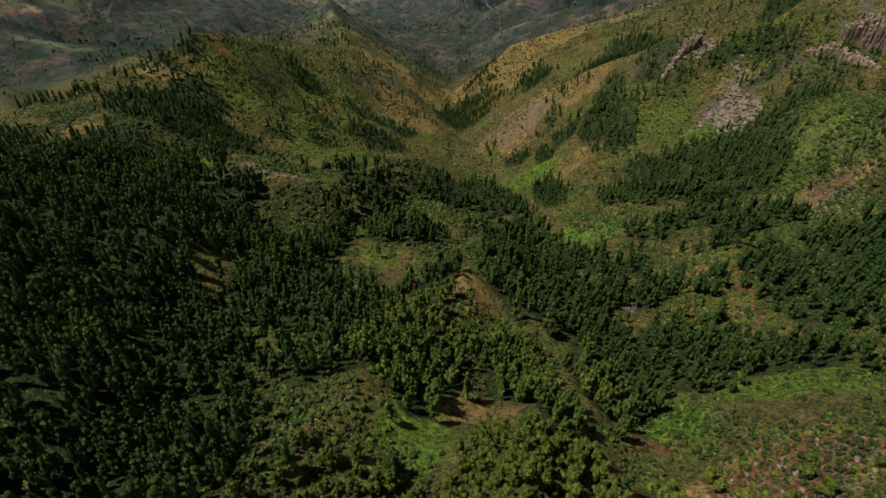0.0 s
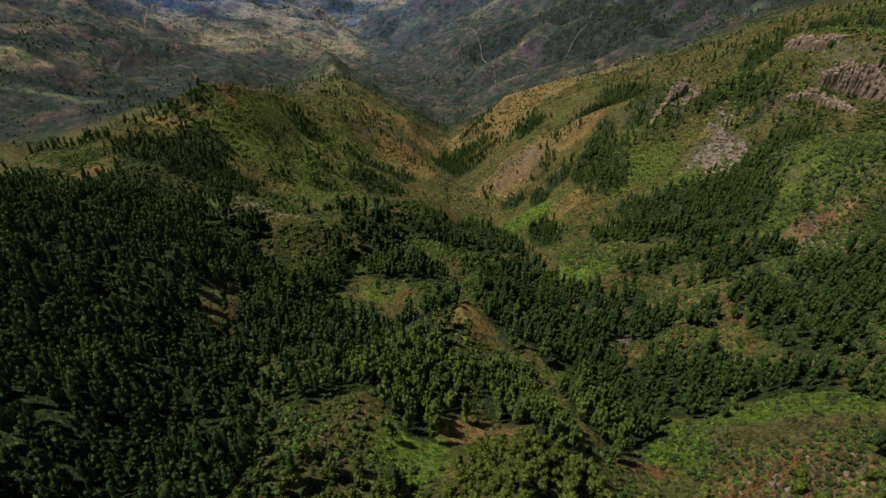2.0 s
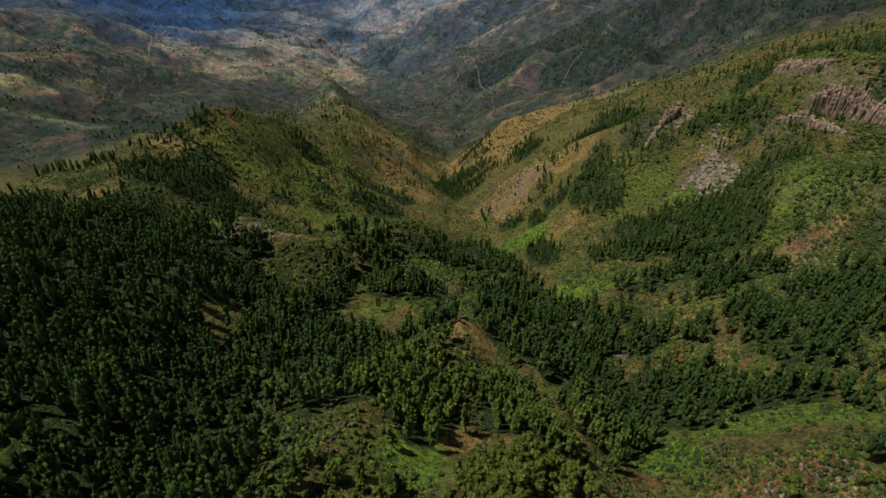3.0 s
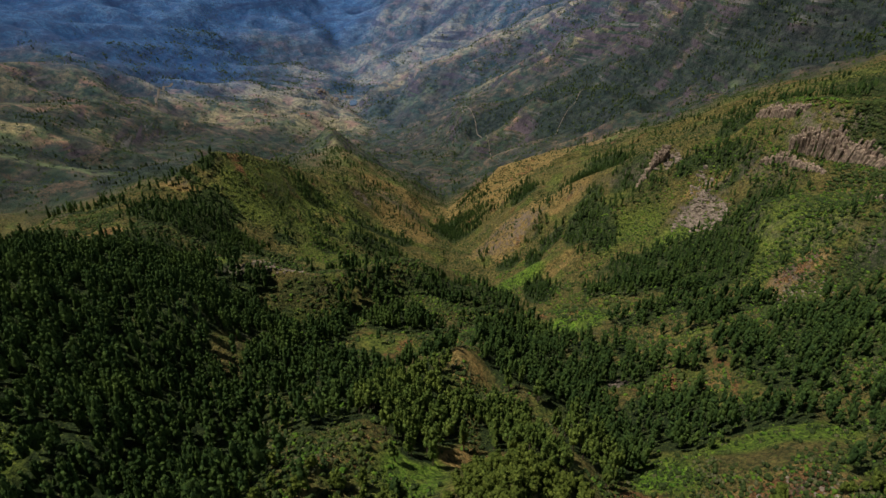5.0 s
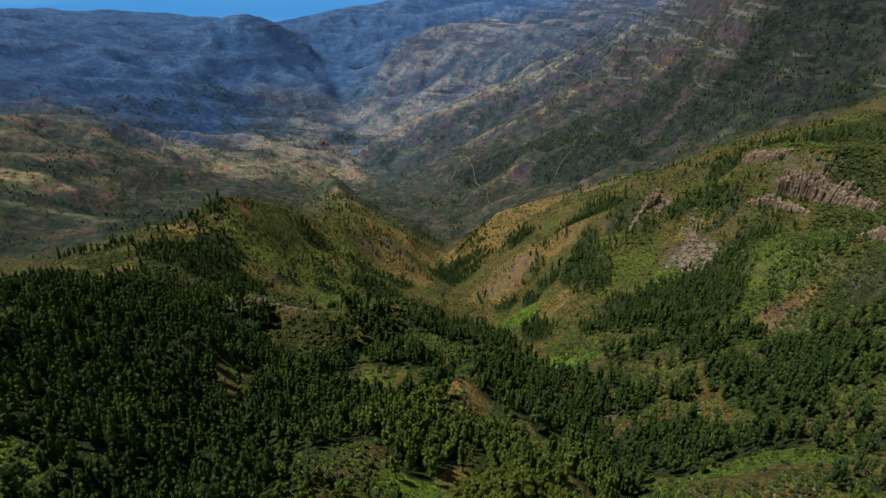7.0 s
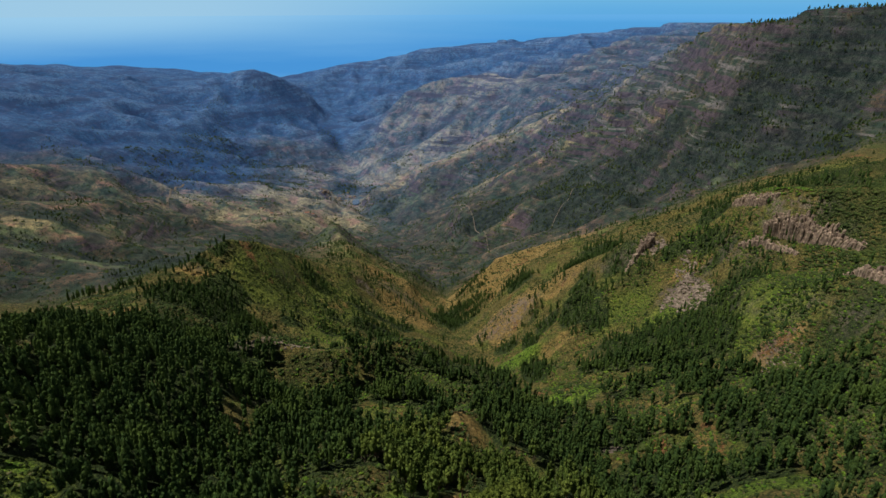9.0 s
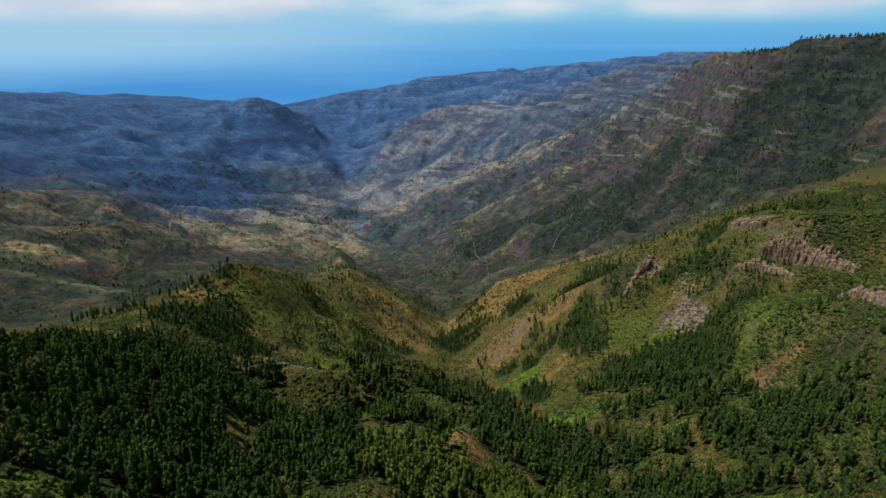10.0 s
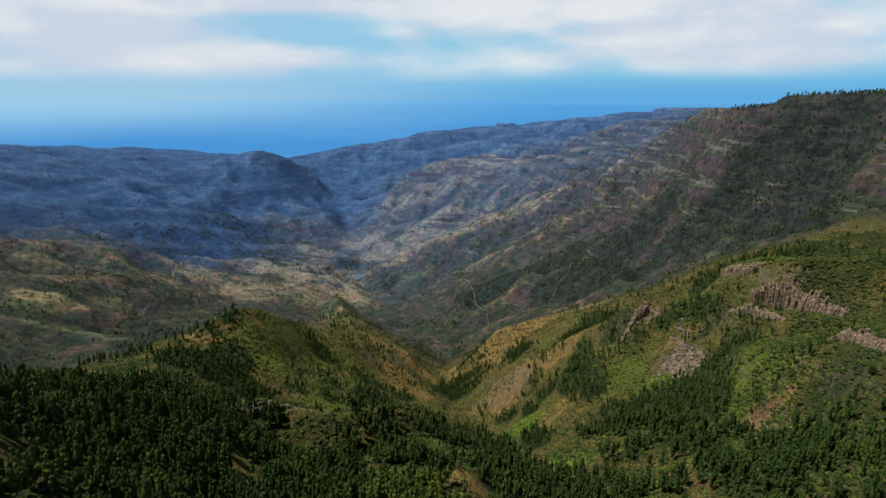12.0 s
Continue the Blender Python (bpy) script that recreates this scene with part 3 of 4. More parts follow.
# how the ground is covered: (x, y, half length, half width, turn, amount)
NEAR_DRY = [(145, 212, 24, 20, 0, 0.55), (205, 160, 24, 14, 0, 0.45), (10, 200, 18, 15, -10, 0.6), (-114, 200, 8, 45, 8, 0.4), (160, 250, 40, 36, 0, 0.42), (112, 92, 40, 16, 20, 0.95), (12, 117, 20, 9, 0, 0.85), (-25, 112, 5, 2, -20, 1.0), (13, 287, 11, 36, 0, 0.62), (146, 253, 19, 18, 0, 0.5), (251, 313, 18, 14, 0, 0.92)]
HILL_DRY = [(81, 595, 54, 44, 0, 0.85), (-251, 474, 21, 7, 0, 0.95), (-268, 371, 17, 14, 0, 0.9), (-50, 693, 48, 80, 0, 0.72), (-87, 850, 78, 59, 0, 0.62), (96, 885, 120, 80, 0, 0.78), (140, 603, 47, 47, 0, 0.74), (79, 773, 60, 60, 0, 0.7), (249, 469, 26, 8, 0, 0.7), (124, 462, 27, 18, 0, 0.62), (-145, 581, 45, 78, 0, 0.34), (-184, 561, 54, 80, 0, 0.3), (200, 930, 160, 60, 15, 0.65)]
DRY = NEAR_DRY + HILL_DRY
FAR_DRY = [(-217, 2581, 216, 80, 0, 0.85), (18, 2652, 255, 90, 0, 0.65), (194, 1957, 164, 40, 10, 0.5), (399, 1965, 82, 80, 0, 0.4), (-397, 2759, 133, 80, 0, 0.6), (-706, 2057, 272, 100, 0, 0.85), (-806, 1788, 118, 90, 0, 0.7),
           (-586, 2595, 105, 80, 0, 0.7), (-830, 1054, 108, 30, 0, 0.42), (-723, 1144, 109, 50, 0, 0.45), (-897, 1254, 132, 80, 0, 0.28), (469, 2179, 182, 80, 0, 0.5), (49, 3052, 495, 120, 0, 0.4), (611, 2177, 92, 80, 0, 0.6)]
VALLEY_DRY = [(-440, 2050, 200, 420, 12, 0.72), (-640, 1720, 150, 180, 20, 0.6), (20, 2300, 380, 120, -5, 0.5), (-950, 1500, 260, 200, 30, 0.25), (-450, 1850, 40, 40, 0, 0.8), (-160, 960, 90, 120, 0, 0.45)]
NEAR_LUSH = [(94, 128, 14, 18, -20, 1.0), (150, 142, 40, 12, 0, 0.7), (-10, 98, 14, 20, 0, 0.8), (184, 467, 32, 21, 0, 0.4), (255, 350, 45, 40, 0, 0.45), (215, 420, 30, 28, 0, 0.55), (-150, 84, 20, 24, 0, 0.9), (105, 326, 25, 21, 0, 1.0), (78, 479, 30, 20, 0, 0.8), (277, 360, 29, 7, 30, 0.6), (264, 379, 30, 7, 30, 0.4), (-176, 353, 14, 13, 0, 0.7), (-165, 414, 29, 12, 0, 0.5), (161, 253, 23, 10, 0, 0.4), (-35, 268, 21, 13, 0, 0.4), (-150, 560, 56, 90, -25, 0.42), (-100, 470, 50, 50, 0, 0.36), (-190, 500, 30, 36, 0, 0.4), (-130, 900, 70, 60, 0, 0.45), (-60, 640, 30, 60, -20, 0.25)]
FAR_LUSH = [(300, 900, 100, 30, 15, 0.6), (470, 668, 60, 40, 10, 0.25), (-690, 945, 130, 22, 8, 1.0), (-850, 1000, 90, 25, 25, 0.8), (566, 1055, 66, 60, 0, 0.7), (597, 1104, 50, 31, 0, 0.5), (-406, 1717, 127, 80, 0, 0.5), (-134, 2067, 146, 59, 0, 0.6), (-190, 1020, 80, 120, 0, 0.5)]
LUSH = NEAR_LUSH + FAR_LUSH
BARE = [(81, 597, 42, 33, 0, 0.85), (235, 449, 23, 18, 0, 1.0), (248, 464, 20, 5, 0, 0.7), (250, 311, 14, 13, 0, 0.7), (-107, 680, 15, 13, 0, 0.9), (-140, 328, 26, 8, 0, 0.8), (-251, 477, 14, 5, 0, 0.4), (-352, 432, 17, 29, 0, 0.7), (-73, 786, 37, 49, 0, 0.6), (218, 523, 20, 10, 0, 0.8), (105, 222, 7, 6, 0, 1.0), (110, 85, 30, 10, 20, 0.6), (-114, 235, 6, 25, 0, 0.3), (720, 1500, 260, 560, 0, 0.6), (480, 1900, 200, 300, 0, 0.45), (300, 3100, 300, 200, 0, 0.4), (-450, 2320, 70, 60, 0, 0.9), (-518, 2150, 40, 60, 0, 0.8)]

HEATH = [(0, 320, 60, 20, 0, 0.2), (300, 262, 30, 50, 0, 0.15)]
# dense dark bushes that close over the ground; some patches paint in shade
THICKET_SHADE = [(390, 475, 70, 60, 0, 1.0), (290, 262, 40, 60, 0, 0.9), (330, 330, 40, 50, 0, 0.9), (-98, 308, 34, 18, 10, 1.0), (340, 560, 60, 30, 0, 0.8), (-30, 345, 50, 22, 0, 0.7), (235, 200, 40, 40, 0, 0.6), (440, 560, 80, 60, 0, 0.8), (350, 400, 40, 30, 0, 1.0), (-62, 232, 22, 26, 0, 1.0)]


# far slopes with woods and thickets, darkened in colour where cloud shadow falls
FAR_WOOD_SHADE = [(253, 1533, 240, 90, 0, 0.8), (725, 1126, 220, 150, 0, 1.0), (900, 1230, 240, 190, 0, 1.0), (455, 1372, 161, 90, 0, 0.8), (-805, 1143, 56, 70, 0, 0.7), (639, 987, 122, 80, 0, 1.0),
             (-503, 2182, 60, 60, 0, 0.8), (-415, 2480, 60, 90, 0, 0.8), (-260, 2100, 110, 60, 0, 0.7), (-590, 3100, 60, 200, 20, 0.6), (620, 880, 50, 60, 0, 1.0), (300, 1300, 90, 110, 20, 0.8), (376, 1180, 80, 60, 0, 0.8), (500, 1200, 90, 60, 0, 0.6), (-640, 1010, 150, 24, 10, 0.8), (-520, 900, 80, 60, 0, 0.7)]


def patches(x, y, table):
    total = np.zeros_like(x)
    for cx, cy, rx, ry, turn, amount in table:
        total = np.maximum(total, amount * ellipse(x, y, cx, cy, rx, ry, turn))
    return total


# stands of trees: (x, y, half length, half width, turn, trees per 100 square metres)
NEAR_STANDS = [(-262, 235, 30, 50, 20, 3.2), (-300, 300, 40, 46, 30, 2.6), (-225, 150, 34, 50, 20, 3.6), (-25, 163, 32, 36, 10, 3.8), (-9, 130, 13, 22, 0, 3.8), (-45, 132, 16, 18, 15, 2.4), (-118, 125, 42, 55, 25, 4.2), (-164, 165, 28, 60, 30, 4.4),
               (-192, 252, 36, 70, 30, 4.0), (-128, 192, 12, 34, 20, 3.2), (-74, 84, 20, 28, 20, 2.6), (-150, 70, 60, 40, 0, 4.0),
               (49, 268, 22, 72, -10, 3.6), (68, 216, 20, 46, -14, 3.6), (75, 161, 20, 36, -16, 3.8), (116, 176, 22, 28, -20, 3.8), (30, 142, 13, 24, 0, 4.0), (40, 112, 8, 14, 0, 4.0), (148, 166, 26, 13, -20, 3.2)]
HILL_STANDS = [(-220, 426, 50, 28, 0, 4.6), (-214, 465, 22, 13, 0, 2.6), (-199, 340, 41, 33, 0, 4.2), (-271, 467, 20, 6, 0, 1.6), (-330, 448, 40, 10, 0, 1.8), (-250, 480, 18, 8, 0, 2.6), (-232, 501, 10, 10, 0, 2.4), (-164, 840, 40, 21, 0, 1.0), (-98, 820, 30, 12, 0, 1.0), (-156, 594, 21, 19, 0, 3.2), (-98, 598, 28, 7, 0, 3.0), (-133, 533, 20, 14, 0, 2.2), (-121, 490, 12, 14, 0, 2.4), (-77, 548, 30, 24, 0, 3.0), (-59, 603, 22, 16, 0, 2.4), (-154, 465, 12, 8, 0, 2.0), (-175, 417, 17, 17, 0, 3.4)]
RIDGE_STANDS = [(-142, 316, 19, 8, 0, 3.4), (-158, 325, 13, 6, 0, 2.0), (-59, 351, 19, 26, 0, 2.4), (-11, 373, 24, 19, 0, 3.4), (31, 387, 36, 26, 0, 3.4), (-89, 253, 21, 32, 0, 4.2), (-26, 305, 29, 20, 0, 3.0), (-42, 195, 17, 14, 0, 3.0), (-7, 206, 13, 25, 0, 3.6), (-74, 290, 12, 30, 0, 2.4), (-100, 403, 29, 12, 0, 1.4)]
WEST_STANDS = [(-194, 235, 60, 50, 0, 4.8), (-165, 164, 35, 32, 0, 4.8), (-151, 252, 34, 56, 0, 4.2), (-145, 181, 27, 20, 0, 4.2), (-234, 260, 31, 40, 0, 3.8), (-295, 322, 29, 42, 0, 2.4), (-85, 218, 26, 50, 15, 3.4)]
GOLDEN_STANDS = [(30, 770, 42, 60, 0, 4.0), (52, 880, 26, 40, 0, 2.4), (112, 720, 18, 50, 0, 3.0), (107, 578, 14, 26, 0, 3.0), (119, 522, 11, 15, 0, 3.0), (50, 577, 8, 16, 0, 3.0), (75, 535, 13, 12, 0, 3.0), (99, 510, 9, 14, 0, 2.5), (153, 492, 23, 41, 0, 3.2), (189, 635, 32, 40, 0, 3.0), (197, 540, 19, 24, 0, 3.0), (163, 548, 15, 15, 0, 2.5), (131, 601, 19, 22, 0, 1.4), (92, 427, 12, 36, 0, 3.6)]
EAST_STANDS = [(145, 371, 25, 25, 0, 2.8), (190, 373, 50, 46, 0, 4.4), (221, 383, 34, 13, 0, 3.2), (250, 400, 29, 11, 0, 2.6), (163, 304, 39, 10, 0, 2.2), (201, 294, 24, 11, 0, 3.2), (188, 214, 27, 36, 0, 4.2), (229, 240, 23, 28, 0, 3.6), (165, 265, 18, 9, 0, 2.6), (126, 234, 7, 9, 0, 2.6), (98, 267, 11, 22, 0, 3.2), (120, 261, 5, 18, 0, 3.2), (99, 231, 32, 12, 0, 3.2), (55, 275, 27, 60, 0, 4.6), (248, 503, 17, 9, 0, 2.6), (265, 460, 25, 8, 0, 2.2), (286, 520, 14, 14, 0, 3.2), (264, 490, 18, 8, 0, 3.4), (243, 497, 16, 9, 0, 3.2), (272, 476, 15, 7, 0, 3.0), (352, 470, 22, 16, 0, 2.4), (330, 500, 16, 16, 0, 2.2), (140, 463, 10, 10, 0, 3.0), (168, 409, 26, 12, 0, 3.6)]
SPARSE_STANDS = [(279, 415, 43, 24, 0, 1.0), (268, 327, 28, 14, 0, 1.2), (200, 500, 35, 18, 0, 1.3), (266, 416, 28, 17, 0, 1.4), (253, 255, 17, 12, 0, 2.4), (147, 220, 32, 18, 0, 0.8), (-67, 716, 60, 60, 0, 0.4), (-170, 498, 41, 40, 0, 0.2), (345, 560, 50, 26, 0, 0.8), (370, 450, 30, 30, 0, 0.7), (265, 180, 34, 26, 0, 3.0), (300, 200, 30, 40, 0, 2.4), (240, 215, 24, 24, 0, 3.0), (300, 930, 60, 30, 0, 0.6), (-170, 920, 60, 40, 0, 0.5), (170, 104, 22, 10, 0, 1.4), (205, 150, 30, 16, 0, 1.6)]
STANDS = NEAR_STANDS + HILL_STANDS + RIDGE_STANDS + WEST_STANDS + GOLDEN_STANDS + EAST_STANDS + SPARSE_STANDS
KNOLL_STAND = (28, 72, 27, 40, -10, 8.0)
CLEAR = [(-150, 84, 19, 25, 0, 1.0), (95, 126, 12, 15, -20, 1.0), (155, 142, 26, 9, 0, 1.0), (10, 203, 13, 9, 0, 0.9), (-32, 110, 17, 15, 0, 0.95), (8, 113, 12, 10, 0, 1.0), (26, 70, 25, 36, -10, 1.0), (81, 594, 46, 30, 0, 1.0), (234, 447, 26, 19, 0, 0.95), (250, 310, 15, 13, 0, 0.95), (102, 315, 18, 24, 0, 0.95)]
HILL_CLEAR = [(-95, 318, 20, 30, 0, 0.95), (-172, 352, 11, 14, 0, 1.0), (-43, 573, 13, 14, 0, 0.8), (13, 287, 11, 34, 0, 0.9), (-118, 210, 8, 24, 8, 0.6), (109, 468, 28, 8, 0, 0.9), (193, 467, 23, 11, 0, 0.7), (-38, 264, 22, 12, 0, 0.8)]


def wood(x, y):
    """Trees per square metre at a place of the plan."""
    density = np.full_like(x, 0.0004)
    for cx, cy, rx, ry, turn, per in STANDS:
        density = np.maximum(density, 1.6 * per / 100 * ellipse(x, y, cx, cy, rx * 1.12, ry * 1.1, turn))
    density = density * (0.45 + 0.55 * smooth_step(-0.4, 0.05, layered(x, y, 30, 91, 3)))
    for cx, cy, rx, ry, turn, amount in CLEAR + HILL_CLEAR:
        density = density * (1 - amount * ellipse(x, y, cx, cy, rx, ry, turn))
    return density


def build_ground():
    nx, ny = 580, 630
    u = np.linspace(-math.asinh(3300 / 300), math.asinh(3300 / 300), nx)
    v = np.linspace(-math.asinh(900 / 300), math.asinh(4480 / 300), ny)
    xs, ys = 300 * np.sinh(u), 160 + 300 * np.sinh(v)
    x, y = (a.ravel() for a in np.meshgrid(xs, ys))
    z = land_height(x, y)
    ids = np.arange(nx * ny).reshape(ny, nx)
    quads = np.stack([ids[:-1, :-1], ids[:-1, 1:], ids[1:, 1:], ids[1:, :-1]], -1).reshape(-1, 4)
    me = mesh_from("ground", np.stack([x, y, z], -1), quads, [LAND_M], smooth=True)
    reach = np.hypot(x, y + 50)
    rows = z.reshape(ny, nx)
    steep = np.hypot(np.gradient(rows, axis=1) / np.gradient(xs)[None, :], np.gradient(rows, axis=0) / np.gradient(ys)[:, None]).ravel()
    cover = np.zeros((nx * ny, 4), np.float32)
    cover[:, 0] = np.maximum(0.12 * (reach < 1000), np.maximum(patches(x, y, DRY), patches(x, y, FAR_DRY + VALLEY_DRY)))
    # far ribs drier and paler, ravines greener and darker: relief shading put into the colour
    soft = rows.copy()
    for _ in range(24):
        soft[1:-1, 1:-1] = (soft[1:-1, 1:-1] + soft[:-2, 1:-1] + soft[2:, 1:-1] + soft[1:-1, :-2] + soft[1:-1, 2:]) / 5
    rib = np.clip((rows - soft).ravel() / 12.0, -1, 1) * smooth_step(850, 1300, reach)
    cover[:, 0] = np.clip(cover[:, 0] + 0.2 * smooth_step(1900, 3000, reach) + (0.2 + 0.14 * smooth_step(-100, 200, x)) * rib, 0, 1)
    # under the trees: leaf litter and fern, little straw, with the trees' shade painted in
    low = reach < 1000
    cover[low, 0] -= 0.6 * np.maximum(np.clip(wood(x[low], y[low]) * 30, 0, 1), patches(x[low], y[low], THICKET_SHADE) * (0.7 + 0.5 * layered(x[low], y[low], 22, 91, 3)))
    # far woods and painted cloud shadow lower the same channel
    cover[:, 0] -= 0.75 * patches(x, y, FAR_WOOD_SHADE) * np.clip(0.75 + 0.6 * layered(x, y, 110, 93, 4), 0, 1) * (reach > 850)
    cover[:, 1] = patches(x, y, LUSH)
    cover[:, 2] = np.maximum(patches(x, y, BARE), 0.8 * smooth_step(1.1, 1.9, steep + 0.5 * smooth_step(900, 1300, reach)))
    # upper half of this channel: haze painted into the ground, growing with distance
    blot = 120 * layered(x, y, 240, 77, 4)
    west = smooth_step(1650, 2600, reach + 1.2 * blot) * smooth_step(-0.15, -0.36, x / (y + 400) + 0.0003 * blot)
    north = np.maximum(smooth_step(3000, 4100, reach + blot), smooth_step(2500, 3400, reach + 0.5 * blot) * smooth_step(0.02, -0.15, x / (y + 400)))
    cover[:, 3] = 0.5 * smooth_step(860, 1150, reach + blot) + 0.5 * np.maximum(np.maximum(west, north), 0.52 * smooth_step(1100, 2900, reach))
    cover[:, 3] = np.maximum(cover[:, 3], patches(x, y, HEATH) * (0.6 + 0.8 * layered(x, y, 40, 88, 3)))
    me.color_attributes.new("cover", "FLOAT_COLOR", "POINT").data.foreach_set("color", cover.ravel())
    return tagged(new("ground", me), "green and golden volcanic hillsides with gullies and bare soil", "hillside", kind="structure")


ground = build_ground()


def build_sea():
    rings, steps = [(4380, -700), (4600, -420), (4760, -200), (4880, -42)], 64
    verts, faces = [], []
    for r, z in rings:
        for k in range(steps + 1):
            a = radians(-75 + 150 * k / steps)
            verts.append((r * math.sin(a), -50 + r * math.cos(a), z + BASE))
    for i in range(len(rings) - 1):
        for k in range(steps):
            a = i * (steps + 1) + k
            faces.append((a, a + 1, a + steps + 2, a + steps + 1))
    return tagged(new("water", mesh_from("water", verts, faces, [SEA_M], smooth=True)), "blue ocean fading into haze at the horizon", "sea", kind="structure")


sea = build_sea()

# ---------------------------------------------------------------- woods
def icosphere(level):
    bm = bmesh.new()
    bmesh.ops.create_icosphere(bm, subdivisions=level, radius=1.0)
    v = np.array([p.co[:] for p in bm.verts], float)
    f = np.array([[q.index for q in face.verts] for face in bm.faces])
    bm.free()
    return v, f


EIGHT = np.array([(1, 0, 0), (-1, 0, 0), (0, 1, 0), (0, -1, 0), (0, 0, 1), (0, 0, -1)], float)
EIGHT_FACES = np.array([(0, 2, 4), (2, 1, 4), (1, 3, 4), (3, 0, 4), (2, 0, 5), (1, 2, 5), (3, 1, 5), (0, 3, 5)])
BALLS = {0: (EIGHT, EIGHT_FACES), 1: icosphere(1), 2: icosphere(2)}


def crown_shape(rng, height, width, heads, level, sprays, low=0.26, squat=1.25):
    """A leafy crown: upright stems of rounded, uneven lobes, ruffled with sprays of leaves."""
    ball, tri = BALLS[level]
    verts, faces, count = [], [], 0
    for k in range(heads):
        a = k * 2.4 + rng.uniform(-0.5, 0.5)
        out = 0.0 if k == 0 else width * rng.uniform(0.24, 0.4)
        top = height * (1.0 if k == 0 else rng.uniform(0.62, 0.93))
        foot = height * (low + rng.uniform(0.0, 0.12))
        girth = width * (rng.uniform(0.19, 0.25) if squat < 1.6 else rng.uniform(0.15, 0.2))
        rise, z, lobes = girth * squat, foot + girth * squat, []
        while z < top - 1.1 * rise:
            s = (z - foot) / (top - foot)
            r = girth * (0.78 + 0.5 * math.sin(math.pi * min(1.0, 0.2 + 0.8 * s))) * rng.uniform(0.82, 1.12)
            lobes.append((out * (0.5 + 0.5 * s), z, r))
            z += rise * rng.uniform(0.85, 1.15)
        lobes.append((out, top - 0.8 * rise, girth * rng.uniform(0.72, 0.9)))
        for reach, z, r in lobes:
            off = rng.normal(0, 0.24 * girth, 2)
            centre = np.array([math.cos(a) * reach + off[0], math.sin(a) * reach + off[1], z])
            shape = ball * (1 + rng.uniform(-0.24, 0.24, len(ball)))[:, None] * np.array([r, r, r * rng.uniform(0.9, squat)])
            verts.append(shape + centre)
            faces.append(tri + count)
            count += len(ball)
            for _ in range(sprays):
                way = rng.normal(0, 1, 3) + np.array([0, 0, 0.55])
                way /= np.linalg.norm(way)
                side = np.cross(way, rng.normal(0, 1, 3))
                side /= np.linalg.norm(side) + 1e-6
                base = centre + way * np.array([1, 1, 0.8 * squat]) * r * rng.uniform(0.72, 0.95)
                long = r * rng.uniform(0.4, 0.75)
                half = long * rng.uniform(0.3, 0.5)
                verts.append(np.array([base + side * half, base + (way + np.array([0, 0, 0.35])) * long, base - side * half]))
                faces.append(np.array([[count, count + 1, count + 2]]))
                count += 3
    return np.concatenate(verts), np.concatenate(faces)


def trunk_shape(rng, height, radius, sides=6):
    """A tapered, slightly bent stem with a few stub limbs."""
    verts, faces = [], []

    def limb(a, b, r0, r1, n):
        a, b = np.array(a, float), np.array(b, float)
        axis = (b - a) / np.linalg.norm(b - a)
        u = np.cross(axis, (0.3, 1, 0.2))
        u /= np.linalg.norm(u)
        w = np.cross(axis, u)
        start = len(verts)
        for p, r in ((a, r0), (b, r1)):
            for k in range(n):
                t = 2 * math.pi * k / n
                verts.append(p + r * (u * math.cos(t) + w * math.sin(t)))
        for k in range(n):
            q = (k + 1) % n
            faces.append((start + k, start + q, start + n + q))
            faces.append((start + k, start + n + q, start + n + k))

    bend = rng.uniform(-0.3, 0.3, 2)
    knee = (bend[0], bend[1], height * 0.45)
    limb((0, 0, -1.5), knee, radius, radius * 0.7, sides)
    limb(knee, (bend[0] * 0.5, 0, height * 0.92), radius * 0.7, radius * 0.15, sides)
    for k in range(4):
        a, h = rng.uniform(0, 6.28), height * rng.uniform(0.25, 0.6)
        limb((0, 0, h), (math.cos(a) * height * 0.12, math.sin(a) * height * 0.12, h + height * 0.1), radius * 0.3, radius * 0.08, 4)
    return np.array(verts), np.array(faces)


def scatter(density, x0, x1, y0, y1, cell, seed):
    """Jittered places of a plan, kept by density (per square metre)."""
    rng = np.random.default_rng(seed)
    gx, gy = np.meshgrid(np.arange(x0, x1, cell), np.arange(y0, y1, cell))
    x = gx.ravel() + rng.uniform(0, cell, gx.size)
    y = gy.ravel() + rng.uniform(0, cell, gx.size)
    keep = rng.uniform(0, 1, gx.size) < density(x, y) * cell * cell
    return x[keep], y[keep]


def part(name, me, parent, label=""):
    ob = new(name, me)
    ob.parent = parent
    if label:
        tagged(ob, label)
    return ob


